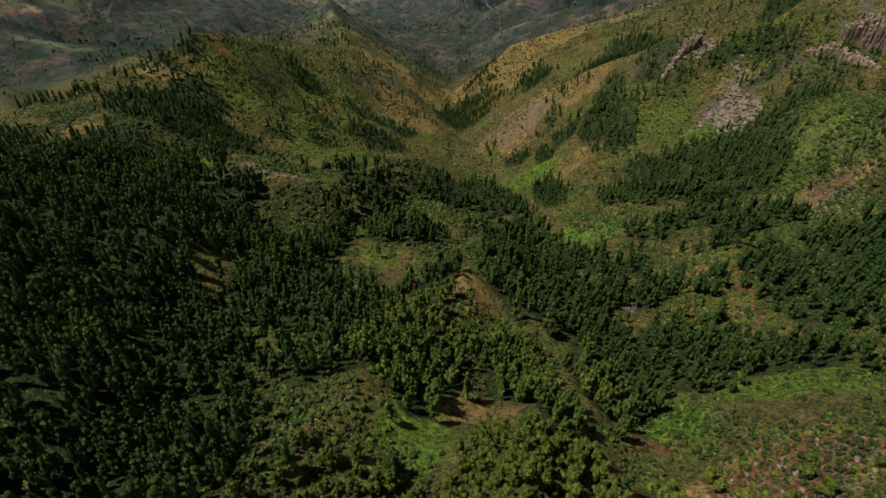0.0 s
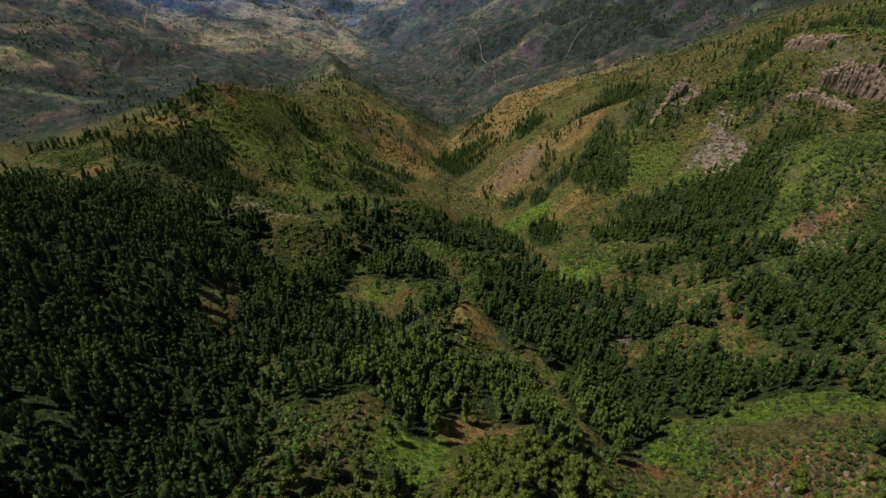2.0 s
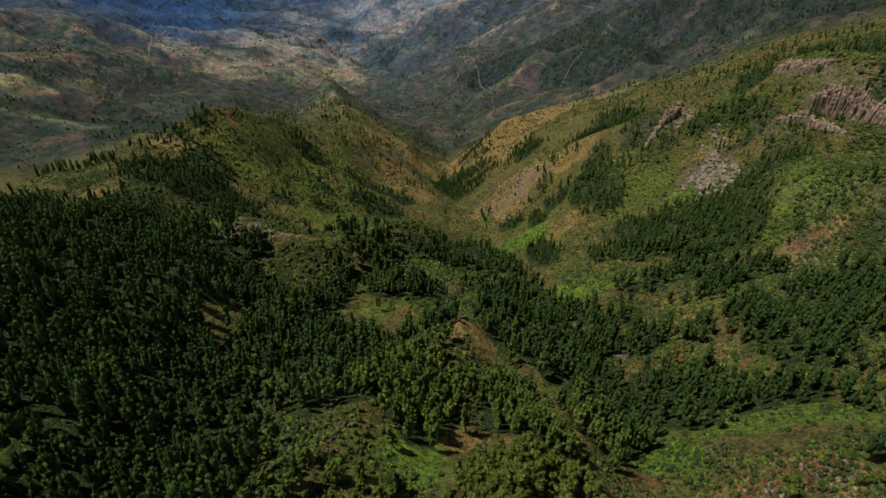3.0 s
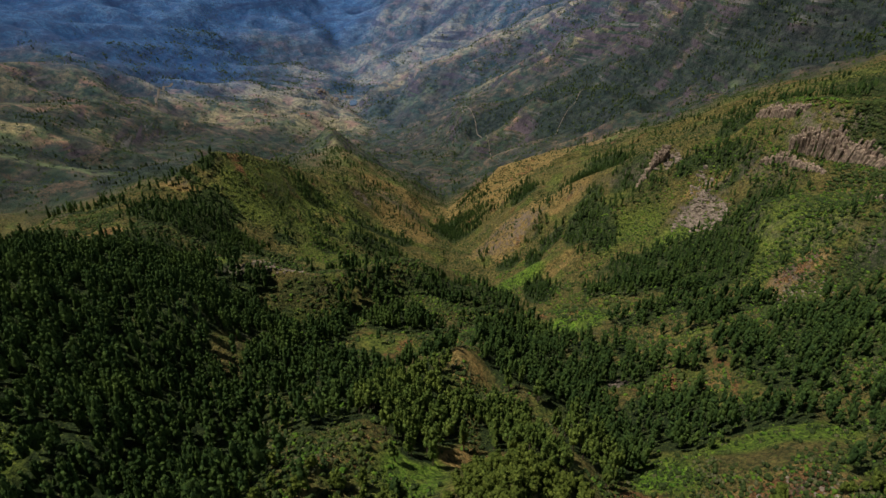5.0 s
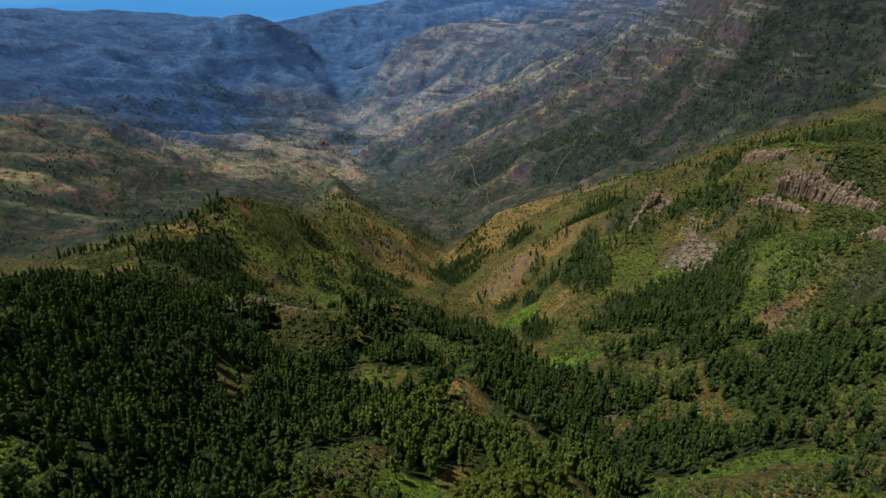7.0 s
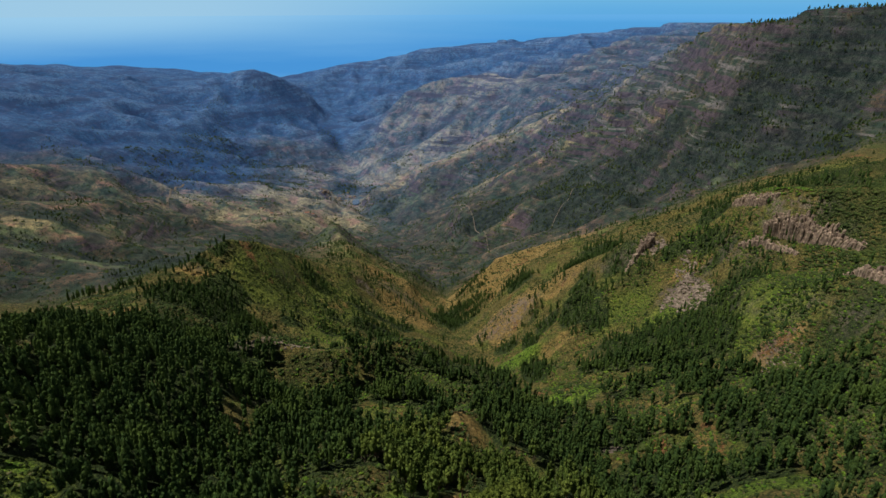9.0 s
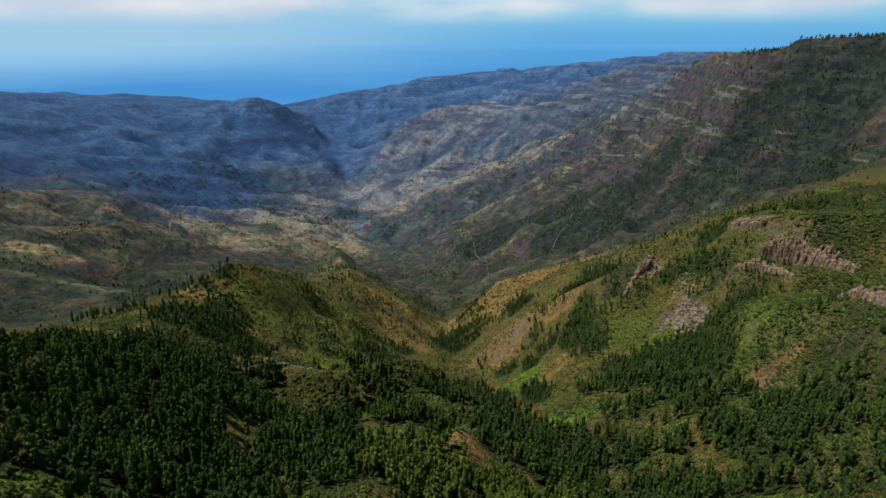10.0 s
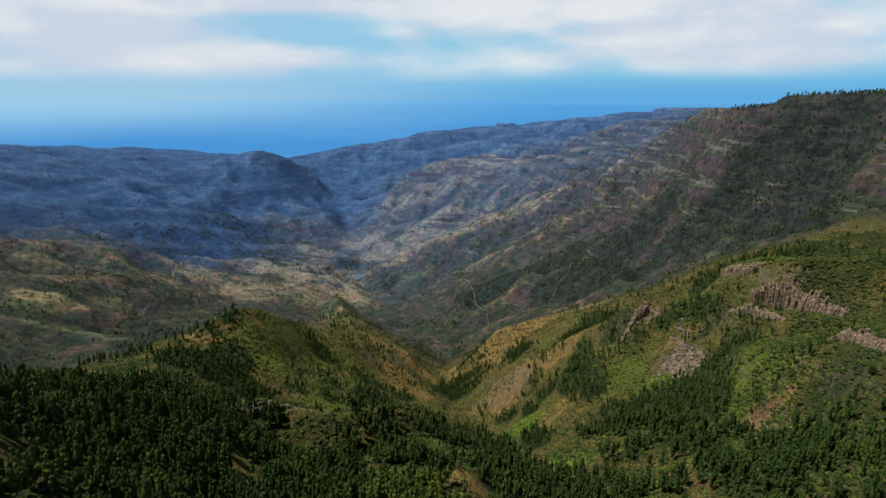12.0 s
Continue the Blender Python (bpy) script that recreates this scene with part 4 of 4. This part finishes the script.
def joined(name, shapes, places, material, seed, tilt=0.06, smooth=False):
    """One mesh of many copies of the given shapes, each turned and scaled; places: x, y, z, scale."""
    rng = np.random.default_rng(seed)
    pick = rng.integers(0, len(shapes), len(places))
    vs, fs, count = [], [], 0
    for i, (v, f) in enumerate(shapes):
        rows = places[pick == i]
        if not len(rows):
            continue
        a = rng.uniform(0, 2 * math.pi, len(rows))
        c, s, k = np.cos(a)[:, None], np.sin(a)[:, None], rows[:, 3][:, None]
        tall = k * rng.uniform(0.85, 1.2, len(rows))[:, None]
        lean = rng.normal(0, tilt, (len(rows), 2))
        px = (v[None, :, 0] * c - v[None, :, 1] * s) * k + v[None, :, 2] * tall * lean[:, :1]
        py = (v[None, :, 0] * s + v[None, :, 1] * c) * k + v[None, :, 2] * tall * lean[:, 1:]
        pz = v[None, :, 2] * tall
        vs.append(np.stack([px + rows[:, :1], py + rows[:, 1:2], pz + rows[:, 2:3]], -1).reshape(-1, 3))
        fs.append((f[None] + (np.arange(len(rows)) * len(v))[:, None, None]).reshape(-1, 3) + count)
        count += len(rows) * len(v)
    return mesh_from(name, np.concatenate(vs), np.concatenate(fs), [material], smooth=smooth)


def knoll_wood(x, y):
    cx, cy, rx, ry, turn, per = KNOLL_STAND
    return per / 100 * ellipse(x, y, cx, cy, rx, ry, turn) + 0.012 * ellipse(x, y, 130, 95, 60, 26) + 0.03 * ellipse(x, y, -38, 74, 36, 12) + 0.006 * ellipse(x, y, -40, 95, 40, 30)


def tree_kind(name, label, group, heights, width, clumps, paint, round_top, seed):
    """A few trees of one kind, to be set out and copied."""
    rng, made = np.random.default_rng(seed), []
    for k, h in enumerate(heights):
        root = tagged(new(name), label, "tree", group=group)
        part("trunk", mesh_from("trunk", *trunk_shape(rng, h, 0.02 * h), [BARK_M]), root)
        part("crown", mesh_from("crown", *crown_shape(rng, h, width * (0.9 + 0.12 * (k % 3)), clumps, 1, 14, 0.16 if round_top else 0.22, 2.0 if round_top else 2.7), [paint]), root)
        made.append(root)
    return made


def set_out(kinds, x, y, z, rng, low, high):
    for n in range(len(x)):
        k = n % len(kinds)
        size = rng.uniform(low, high)
        turn = pose(0, 0, 0, rng.normal(0, 3), rng.normal(0, 3), rng.uniform(0, 360))
        m = Matrix.Translation((x[n], y[n], z[n])) @ turn @ Matrix.Diagonal((size, size, size * rng.uniform(0.9, 1.12), 1))
        if n < len(kinds):
            kinds[k].matrix_basis = m
        else:
            made = copy_thing(kinds[k], m)
            made.matrix_basis = m


tree_rng = np.random.default_rng(5)
tx, ty = scatter(wood, -420, 420, -40, 960, 3.4, 17)
tz = land_height(tx, ty)
near_order = np.argsort(np.hypot(tx - 20, ty - 140))
near, rest = near_order[:270], near_order[270:]
pines = tree_kind("pine_tree", "slender dark green pine tree standing in a hillside wood", "pine wood", [12.5, 13.2, 13.8, 14.4, 15, 15.6, 16.2, 17], 4.6, 6, LIT_PINE_M, False, 21)
set_out(pines, tx[near], ty[near], tz[near], tree_rng, 0.72, 1.15)
kx, ky = scatter(knoll_wood, -60, 200, 0, 125, 2.8, 29)
knoll_trees = tree_kind("heath_tree", "round-crowned light green heath tree on a grassy knoll", "heath trees", [6.6, 7.2, 7.8, 8.4, 9.0, 9.6], 4.6, 6, HEATH_M, True, 31)
set_out(knoll_trees, kx[:298], ky[:298], land_height(kx[:298], ky[:298]), tree_rng, 0.65, 1.1)

by_reach = np.hypot(tx[rest], ty[rest] + 50)
for name, label, here, shapes in (
        ("woodland", "dense dark green pine woods covering the slopes", rest[by_reach < 430], [crown_shape(tree_rng, 12.5 + 0.4 * k, 4.4 + 0.4 * (k % 4), 2 + k % 3, 1, 7, 0.2, 2.8) for k in range(12)]),
        ("hillside_woods", "dark green pines dotted over the farther hillsides", rest[by_reach >= 430], [crown_shape(tree_rng, 12.5 + 0.5 * k, 4.4 + 0.4 * (k % 4), 2, 1, 2, 0.15, 2.6) for k in range(8)])):
    tall = (0.7, 1.15) if name == "woodland" else (0.5, 0.85)
    places = np.stack([tx[here], ty[here], tz[here], tree_rng.uniform(*tall, len(here))], -1)
    tagged(new(name, joined(name, shapes, places, SHADED_WOOD_M, 3)), label, "woods", kind="stuff")

# ---------------------------------------------------------------- scrub


def scrub_density(x, y):
    open_ground = np.clip(1 - wood(x, y) * 30, 0.1, 1)
    return 0.42 * open_ground * smooth_step(-0.25, 0.35, layered(x, y, 26, 301, 4)) * (1 - 0.35 * patches(x, y, LUSH)) * (1 - 0.5 * patches(x, y, DRY)) + 0.004 + 0.12 * patches(x, y, THICKET_SHADE) + 0.26 * np.maximum(np.maximum(ellipse(x, y, 290, 340, 190, 280), 1.8 * ellipse(x, y, 410, 470, 120, 130)), 0.4 * ellipse(x, y, -150, 560, 110, 150, -30)) * smooth_step(-0.3, 0.3, layered(x, y, 14, 311, 3))


def bush_shape(rng, level=1, mounds=3):
    """A low bush: some uneven, flattened mounds of leaves grown together."""
    ball, tri = BALLS[level]
    verts, faces = [], []
    for k in range(mounds):
        a, size = rng.uniform(0, 6.28), rng.uniform(0.5, 0.95) * (1.0 if k == 0 else 0.75)
        v = ball * (1 + rng.uniform(-0.34, 0.34, len(ball)))[:, None] * size * np.array([rng.uniform(0.9, 1.4), 1, rng.uniform(0.55, 1.0)])
        verts.append(v + np.array([0.75 * k * math.cos(a), 0.75 * k * math.sin(a), 0.15]))
        faces.append(tri + k * len(ball))
    return np.concatenate(verts), np.concatenate(faces)


def scrub(name, label, paint, seed, x0, x1, y0, y1, cell, low, high, share, level=1, mounds=3):
    rng = np.random.default_rng(seed)
    x, y = scatter(lambda a, b: scrub_density(a, b) * share, x0, x1, y0, y1, cell, seed)
    rows = np.stack([x, y, land_height(x, y), low + (high - low) * rng.uniform(0, 1, len(x)) ** 1.7], -1)
    shapes = [bush_shape(rng, level, mounds) if mounds else crown_shape(rng, 1.5, 2.8, 2, 1, 3, 0.0, 0.9) for _ in range(8)]
    return tagged(new(name, joined(name, shapes, rows, paint, seed, 0.1, True)), label, "bushes", kind="stuff")


scrub("scrub", "low dark green bushes dotted over grassy slopes", SCRUB_M, 51, -330, 440, 190, 430, 2.0, 0.6, 2.6, 0.6, 0, 2)
scrub("near_scrub", "low dark green bushes between the nearest woods", SCRUB_M, 55, -200, 260, 0, 190, 2.3, 0.45, 1.5, 0.9, 1, 0)
scrub("meadow_bushes", "small bright green bushes scattered through the grass", GREEN_M, 56, -140, 330, 20, 520, 1.9, 0.3, 1.6, 0.4, 0, 2)
scrub("grass_tufts", "tufts of bright green grass and fern between the bushes", GREEN_M, 57, -110, 240, 30, 240, 1.25, 0.16, 0.55, 1.0, 0, 1)
scrub("dry_tufts", "straw-coloured tufts of dry grass between the bushes", PALE_M, 58, -110, 260, 30, 240, 1.6, 0.16, 0.5, 0.6, 0, 1)
scrub("pale_scrub", "low grey-green bushes dotted over grassy slopes", PALE_M, 52, -330, 330, 0, 420, 2.4, 0.5, 1.7, 0.14, 0)
scrub("hill_scrub", "dark bushes scattered over the distant hillsides", SCRUB_M, 53, -420, 560, 420, 1000, 3.2, 0.8, 2.4, 0.36, 0, 1)
scrub("pale_hill_scrub", "pale olive bushes scattered over the distant hillsides", PALE_M, 54, -320, 320, 400, 960, 3.4, 0.8, 1.7, 0.14, 0, 1)


def far_wood(x, y):
    gully = smooth_step(0.05, 0.5, layered(x, y, 130, 404, 4))
    # the last term adds trees over the slopes darkened for cloud shadow
    return (0.003 * gully + 0.0001) * smooth_step(560, 800, np.hypot(x, y + 50)) + 0.014 * ellipse(x, y, 1150, 1130, 280, 70) * (x > 850) + 0.006 * ellipse(x, y, -380, 1980, 180, 240) * gully + 0.004 * ellipse(x, y, 600, 1150, 90, 120) + 0.004 * ellipse(x, y, 380, 700, 120, 120) + 0.007 * patches(x, y, FAR_WOOD_SHADE)


fx, fy = scatter(far_wood, -1300, 1350, 500, 3300, 7.0, 71)
far_crowns = [crown_shape(tree_rng, 8 + 0.5 * k, 7.5, 1, 1, 1, 0.1, 1.9) for k in range(6)]
rows = np.stack([fx, fy, land_height(fx, fy), tree_rng.uniform(0.4, 1.0, len(fx))], -1)
tagged(new("distant_trees", joined("distant_trees", far_crowns, rows, SCRUB_M, 72)), "dark trees dotted through distant gullies and ridges", "woods", kind="stuff")


def basin_scrub(x, y):
    clumped = smooth_step(-0.1, 0.35, layered(x, y, 60, 501, 4))
    return (0.015 * clumped + 0.0008) * smooth_step(800, 950, np.hypot(x, y + 50)) * (1 - 0.6 * patches(x, y, LUSH)) * (1 - 0.55 * patches(x, y, FAR_DRY + VALLEY_DRY))


bx, by = scatter(basin_scrub, -1150, 900, 750, 2700, 6.0, 81)
bush_rng = np.random.default_rng(82)
rows = np.stack([bx, by, land_height(bx, by), (1.4 + 2.6 * bush_rng.uniform(0, 1, len(bx)) ** 2) * (1 + 0.35 * smooth_step(1300, 2300, by))], -1)
tagged(new("basin_scrub", joined("basin_scrub", [bush_shape(bush_rng, 0, 1) for _ in range(8)], rows, SCRUB_M, 83, 0.1)), "dark green bushes dotted over the basin and far slopes", "bushes", kind="stuff")

# ---------------------------------------------------------------- rock outcrops


def prism(rng, sides=6):
    """A basalt column of unit width and height with a broken top."""
    bm = bmesh.new()
    a = [2 * math.pi * (k + rng.uniform(-0.25, 0.25)) / sides for k in range(sides)]
    r = [rng.uniform(0.8, 1.1) for _ in a]
    rings = []
    for h, w in ((0.0, 1.05), (0.55, 1.0), (0.93, 0.93), (1.0, 0.7)):
        rings.append([bm.verts.new((0.5 * w * q * math.cos(t), 0.5 * w * q * math.sin(t), h + (rng.uniform(-0.04, 0.04) if h > 0.5 else 0))) for t, q in zip(a, r)])
    for low, top in zip(rings, rings[1:]):
        for k in range(sides):
            bm.faces.new((low[k], low[(k + 1) % sides], top[(k + 1) % sides], top[k]))
    bm.faces.new(rings[-1])
    me = bpy.data.meshes.new("column")
    bm.to_mesh(me)
    bm.free()
    me.materials.append(BASALT_M)
    return me


rock_rng = np.random.default_rng(8)
COLUMNS = [prism(rock_rng) for _ in range(8)]


def along(line, count):
    pts = np.array(line, float)
    run = np.concatenate([[0], np.cumsum(np.hypot(*np.diff(pts, axis=0).T))])
    s = np.linspace(0, run[-1], count)
    return np.interp(s, run, pts[:, 0]), np.interp(s, run, pts[:, 1])


def outcrop(label, line, tall, rows, back, profile, fan=0):
    """A cliff of columns along a line of the plan; each row stands further back (back: metres in x and y) and higher."""
    root = tagged(new("rock_outcrop"), label, "rock outcrop", group="basalt outcrops")
    length = sum(math.dist(a, b) for a, b in zip(line, line[1:]))
    count = max(4, int(length / 1.3))
    x, y = along(line, count)
    root.location = (x.mean(), y.mean(), float(land_height(x.mean(), y.mean())))
    base = land_height(x, y)
    for row in range(rows):
        for k in range(count):
            if rock_rng.uniform() < 0.06 * row:
                continue
            s = k / (count - 1)
            edge = float(np.interp(s, np.linspace(0, 1, len(profile)), profile))
            px, py = x[k] + back[0] * row + rock_rng.uniform(-0.5, 0.5), y[k] + back[1] * row + rock_rng.uniform(-0.5, 0.5)
            wide = rock_rng.uniform(2.0, 3.6)
            h = tall * edge * (0.6 + 0.4 * (row + 1) / rows) * rock_rng.uniform(0.8, 1.1) * (0.9 + 0.16 * math.sin(k * 0.37 + 1.7 * row))
            ob = new("column", COLUMNS[rock_rng.integers(len(COLUMNS))])
            ob.parent = root
            z = min(base[k], float(land_height(px, py))) - 3
            m = Matrix.Translation((px, py, z)) @ pose(0, 0, 0, rock_rng.normal(7, 4), rock_rng.normal(fan * (s - 0.4), 4), 0) @ pose(0, 0, 0, 0, 0, rock_rng.uniform(0, 360))
            ob.matrix_basis = Matrix.Translation(-root.location) @ m @ Matrix.Diagonal((wide, wide, h + 3, 1))
    return root


outcrop("tall cliff of pinkish columnar basalt on a green slope", [(296, 436), (305, 414), (314, 399), (324, 384), (334, 366)], 25, 5, (2.0, 1.2), (0.6, 1.0, 0.95, 0.7, 0.45, 0.3), 26)
outcrop("broken pinkish columnar basalt crag below shrubs", [(296, 508), (301, 488), (306, 468), (312, 456)], 14, 4, (2.4, 1.0), (0.4, 1.0, 0.7, 0.9, 0.4), -14)
outcrop("low dark columnar basalt band in grass", [(281, 448), (291, 426), (296, 411), (302, 396)], 8, 3, (2.2, 1.2), (0.5, 1.0, 0.8, 0.6, 0.5), 20)
outcrop("dark columnar basalt band under scrub", [(306, 338), (301, 318), (300, 302), (302, 282), (306, 262)], 10, 3, (2.4, 1.0), (0.5, 0.9, 1.0, 0.8, 0.6), 20)
outcrop("grey rocky crag on a ridge crest", [(198, 511), (206, 516), (216, 519), (228, 521)], 13, 5, (0.8, 2.2), (0.25, 0.5, 1.0, 0.8), -16)


def boulder(rng):
    ball, tri = BALLS[2]
    v = ball * (1 + rng.uniform(-0.22, 0.22, len(ball)))[:, None] * np.array([1, rng.uniform(0.7, 1), rng.uniform(0.55, 0.85)])
    return np.clip(v, -0.8, 0.8), tri


BOULDERS = [boulder(rock_rng) for _ in range(6)]


def stones(name, label, spots, seed, low, high):
    """Loose stones over patches of ground: (x, y, half length, half width, turn, per square metre)."""
    rng = np.random.default_rng(seed)

    def density(x, y):
        total = np.zeros_like(x)
        for cx, cy, rx, ry, turn, per in spots:
            total = np.maximum(total, per * ellipse(x, y, cx, cy, rx, ry, turn))
        return total * smooth_step(-0.4, 0.2, layered(x, y, 12, seed, 2))

    xs, ys = [s[0] for s in spots], [s[1] for s in spots]
    x, y = scatter(density, min(xs) - 60, max(xs) + 60, min(ys) - 60, max(ys) + 60, 1.3, seed)
    rows = np.stack([x, y, land_height(x, y) - 0.1, rng.uniform(low, high, len(x)) ** 1.6], -1)
    me = joined(name, BOULDERS, rows, STONE_M, seed, 0.2)
    return tagged(new(name, me), label, "stones", kind="stuff")


stones("scree", "pale grey scree and boulders on a steep grassy slope", [(232, 436, 20, 22, 20, 0.3), (241, 456, 9, 24, 0, 0.34), (250, 478, 8, 12, 0, 0.25), (222, 516, 22, 7, 0, 0.3)], 61, 0.7, 1.9)
stones("field_stones", "loose pinkish stones on dry ground", [(110, 88, 34, 12, 20, 0.14), (243, 290, 16, 18, 0, 0.16), (81, 590, 40, 34, 0, 0.1), (-125, 328, 26, 5, 0, 0.3), (-111, 677, 8, 8, 0, 0.3), (-82, 790, 14, 10, 0, 0.2), (-135, 339, 8, 6, 0, 0.4), (105, 222, 6, 5, 0, 0.3)], 62, 0.45, 1.15)

stones("gorge_rocks", "dark broken rocks in a gorge beside the reservoir", [(-450, 2330, 60, 50, 0, 0.006), (-515, 2150, 34, 60, 0, 0.005), (-400, 2390, 40, 40, 0, 0.006)], 63, 2.0, 4.2)

# ---------------------------------------------------------------- tracks, reservoir and farmhouse far down the valley


def track_paint():
    p = Paint("dirt_track", 0.95, 0.1)
    n = p.noise(0.4, 5, 0.6)
    return p.finish(p.mix(p.span(n, 0.35, 0.65), (0.12, 0.1, 0.08), (0.21, 0.175, 0.14)), n, 0.3, 0.1)


def plain_paint(name, a, b, scale=1.5, rough=0.85):
    p = Paint(name, rough, 0.25)
    n = p.noise(scale, 4)
    return p.finish(p.mix(p.span(n, 0.35, 0.65), a, b), n, 0.2, 0.05)


TRACK_M = track_paint()


def track(line, wide, label):
    """A dirt track laid over the ground along a line of the plan."""
    length = sum(math.dist(a, b) for a, b in zip(line, line[1:]))
    x, y = along(line, max(8, int(length / 4)))
    dx, dy = np.gradient(x), np.gradient(y)
    n = np.hypot(dx, dy)
    x, y = x + 5 * soft_noise(x, y, 40, 5), y + 5 * soft_noise(x, y, 40, 6)
    strips = []
    for side in (-1, -0.4, 0.4, 1):
        px, py = x - dy / n * side * wide / 2, y + dx / n * side * wide / 2
        strips.append(np.stack([px, py, land_height(px, py) + (0.9 if abs(side) < 0.9 else 0.2)], -1))
    verts = np.concatenate(strips)
    k = len(x)
    faces = [(i * k + j, i * k + j + 1, (i + 1) * k + j + 1, (i + 1) * k + j) for i in range(3) for j in range(k - 1)]
    return tagged(new("track", mesh_from("track", verts, faces, [TRACK_M])), label, "track", kind="structure")


track([(-896, 1934), (-889, 1858), (-867, 1787), (-850, 1700), (-805, 1600)], 6, "pale dirt track winding over a hillside")
track([(-467, 2004), (-485, 1870), (-560, 1800), (-605, 1760), (-612, 1688), (-602, 1601)], 6, "pale dirt track in the valley")
track([(-46, 1893), (13, 1872), (81, 1626), (106, 1478), (128, 1330)], 1.8, "dirt track across a dark hillside")
track([(131, 1239), (180, 1210), (250, 1230), (337, 1400), (393, 1455)], 1.8, "dirt track across a dark hillside")
track([(-352, 2389), (-192, 2240), (-52, 2205), (36, 2170)], 5, "pale dirt track along a golden ridge")


def box(bm, x0, x1, y0, y1, z0, z1):
    v = [bm.verts.new((x, y, z)) for z in (z0, z1) for y in (y0, y1) for x in (x0, x1)]
    for f in ((0, 2, 3, 1), (4, 5, 7, 6), (0, 1, 5, 4), (2, 6, 7, 3), (0, 4, 6, 2), (1, 3, 7, 5)):
        bm.faces.new([v[i] for i in f])


def bm_part(name, bm, material, parent, label=""):
    me = bpy.data.meshes.new(name)
    bm.to_mesh(me)
    bm.free()
    me.materials.append(material)
    return part(name, me, parent, label)


WHITE_M = plain_paint("whitewash", (0.68, 0.66, 0.62), (0.82, 0.80, 0.76))
ROOF_M = plain_paint("clay_tiles", (0.20, 0.085, 0.05), (0.30, 0.14, 0.08), 0.9)
DARK_M = plain_paint("dark_opening", (0.03, 0.03, 0.035), (0.05, 0.05, 0.055), 1.0, 0.3)


def farmhouse(x, y, turn, long, deep, tall):
    """A whitewashed house with a pitched tile roof, a door and windows."""
    root = tagged(new("farmhouse"), "small whitewashed farmhouse with a clay tile roof", "house", group="valley houses")
    root.matrix_basis = pose(x, y, float(np.min(land_height(np.array([x - 6, x + 6, x]), np.array([y - 6, y, y + 6])))), 0, 0, turn)
    bm = bmesh.new()
    box(bm, -long / 2, long / 2, -deep / 2, deep / 2, -4, tall)
    bm_part("wall", bm, WHITE_M, root)
    bm = bmesh.new()
    a, b, h = long / 2 + 0.5, deep / 2 + 0.5, tall + deep * 0.3
    low = [bm.verts.new(p) for p in ((-a, -b, tall), (a, -b, tall), (a, b, tall), (-a, b, tall))]
    ridge = [bm.verts.new((-a, 0, h)), bm.verts.new((a, 0, h))]
    for f in ((low[0], low[1], ridge[1], ridge[0]), (low[2], low[3], ridge[0], ridge[1]), (low[1], low[2], ridge[1]), (low[3], low[0], ridge[0]), tuple(reversed(low))):
        bm.faces.new(f)
    bm_part("roof", bm, ROOF_M, root)
    for k, u in enumerate((-0.32, 0.02, 0.32)):
        bm = bmesh.new()
        box(bm, u * long - 0.6, u * long + 0.6, -deep / 2 - 0.06, -deep / 2 + 0.2, 0.1 if k == 1 else 1.2, 2.3)
        bm_part("door" if k == 1 else "window", bm, DARK_M, root)
    return root


farmhouse(-455, 1838, 20, 15, 8, 6)
farmhouse(-437, 1850, -10, 9, 7, 5)
farmhouse(-560, 1790, 35, 11, 7, 5)
farmhouse(-610, 1850, 10, 9, 6, 4)


def reservoir(x, y, rx, ry):
    """Still dark water held in the valley floor."""
    a = np.linspace(0, 2 * math.pi, 40, endpoint=False)
    wob = 1 + 0.18 * np.sin(3 * a + 1) + 0.1 * np.sin(5 * a)
    px, py = x + rx * wob * np.cos(a), y + ry * wob * np.sin(a)
    level = float(land_height(np.array([x]), np.array([y]))[0]) + 5
    bm = bmesh.new()
    top = [bm.verts.new((u, v, level)) for u, v in zip(px, py)]
    low = [bm.verts.new((u, v, level - 40)) for u, v in zip(px, py)]
    bm.faces.new(top)
    for k in range(40):
        bm.faces.new((low[k], low[(k + 1) % 40], top[(k + 1) % 40], top[k]))
    p = Paint("still_water", 0.06, 0.5)
    me = bpy.data.meshes.new("reservoir")
    bm.to_mesh(me)
    bm.free()
    me.materials.append(p.finish((0.012, 0.05, 0.11), p.noise(0.2, 3), 0.05, 0.1))
    return tagged(new("reservoir", me), "small dark blue reservoir on the valley floor", "water", kind="structure")


reservoir(-352, 2290, 20, 34)
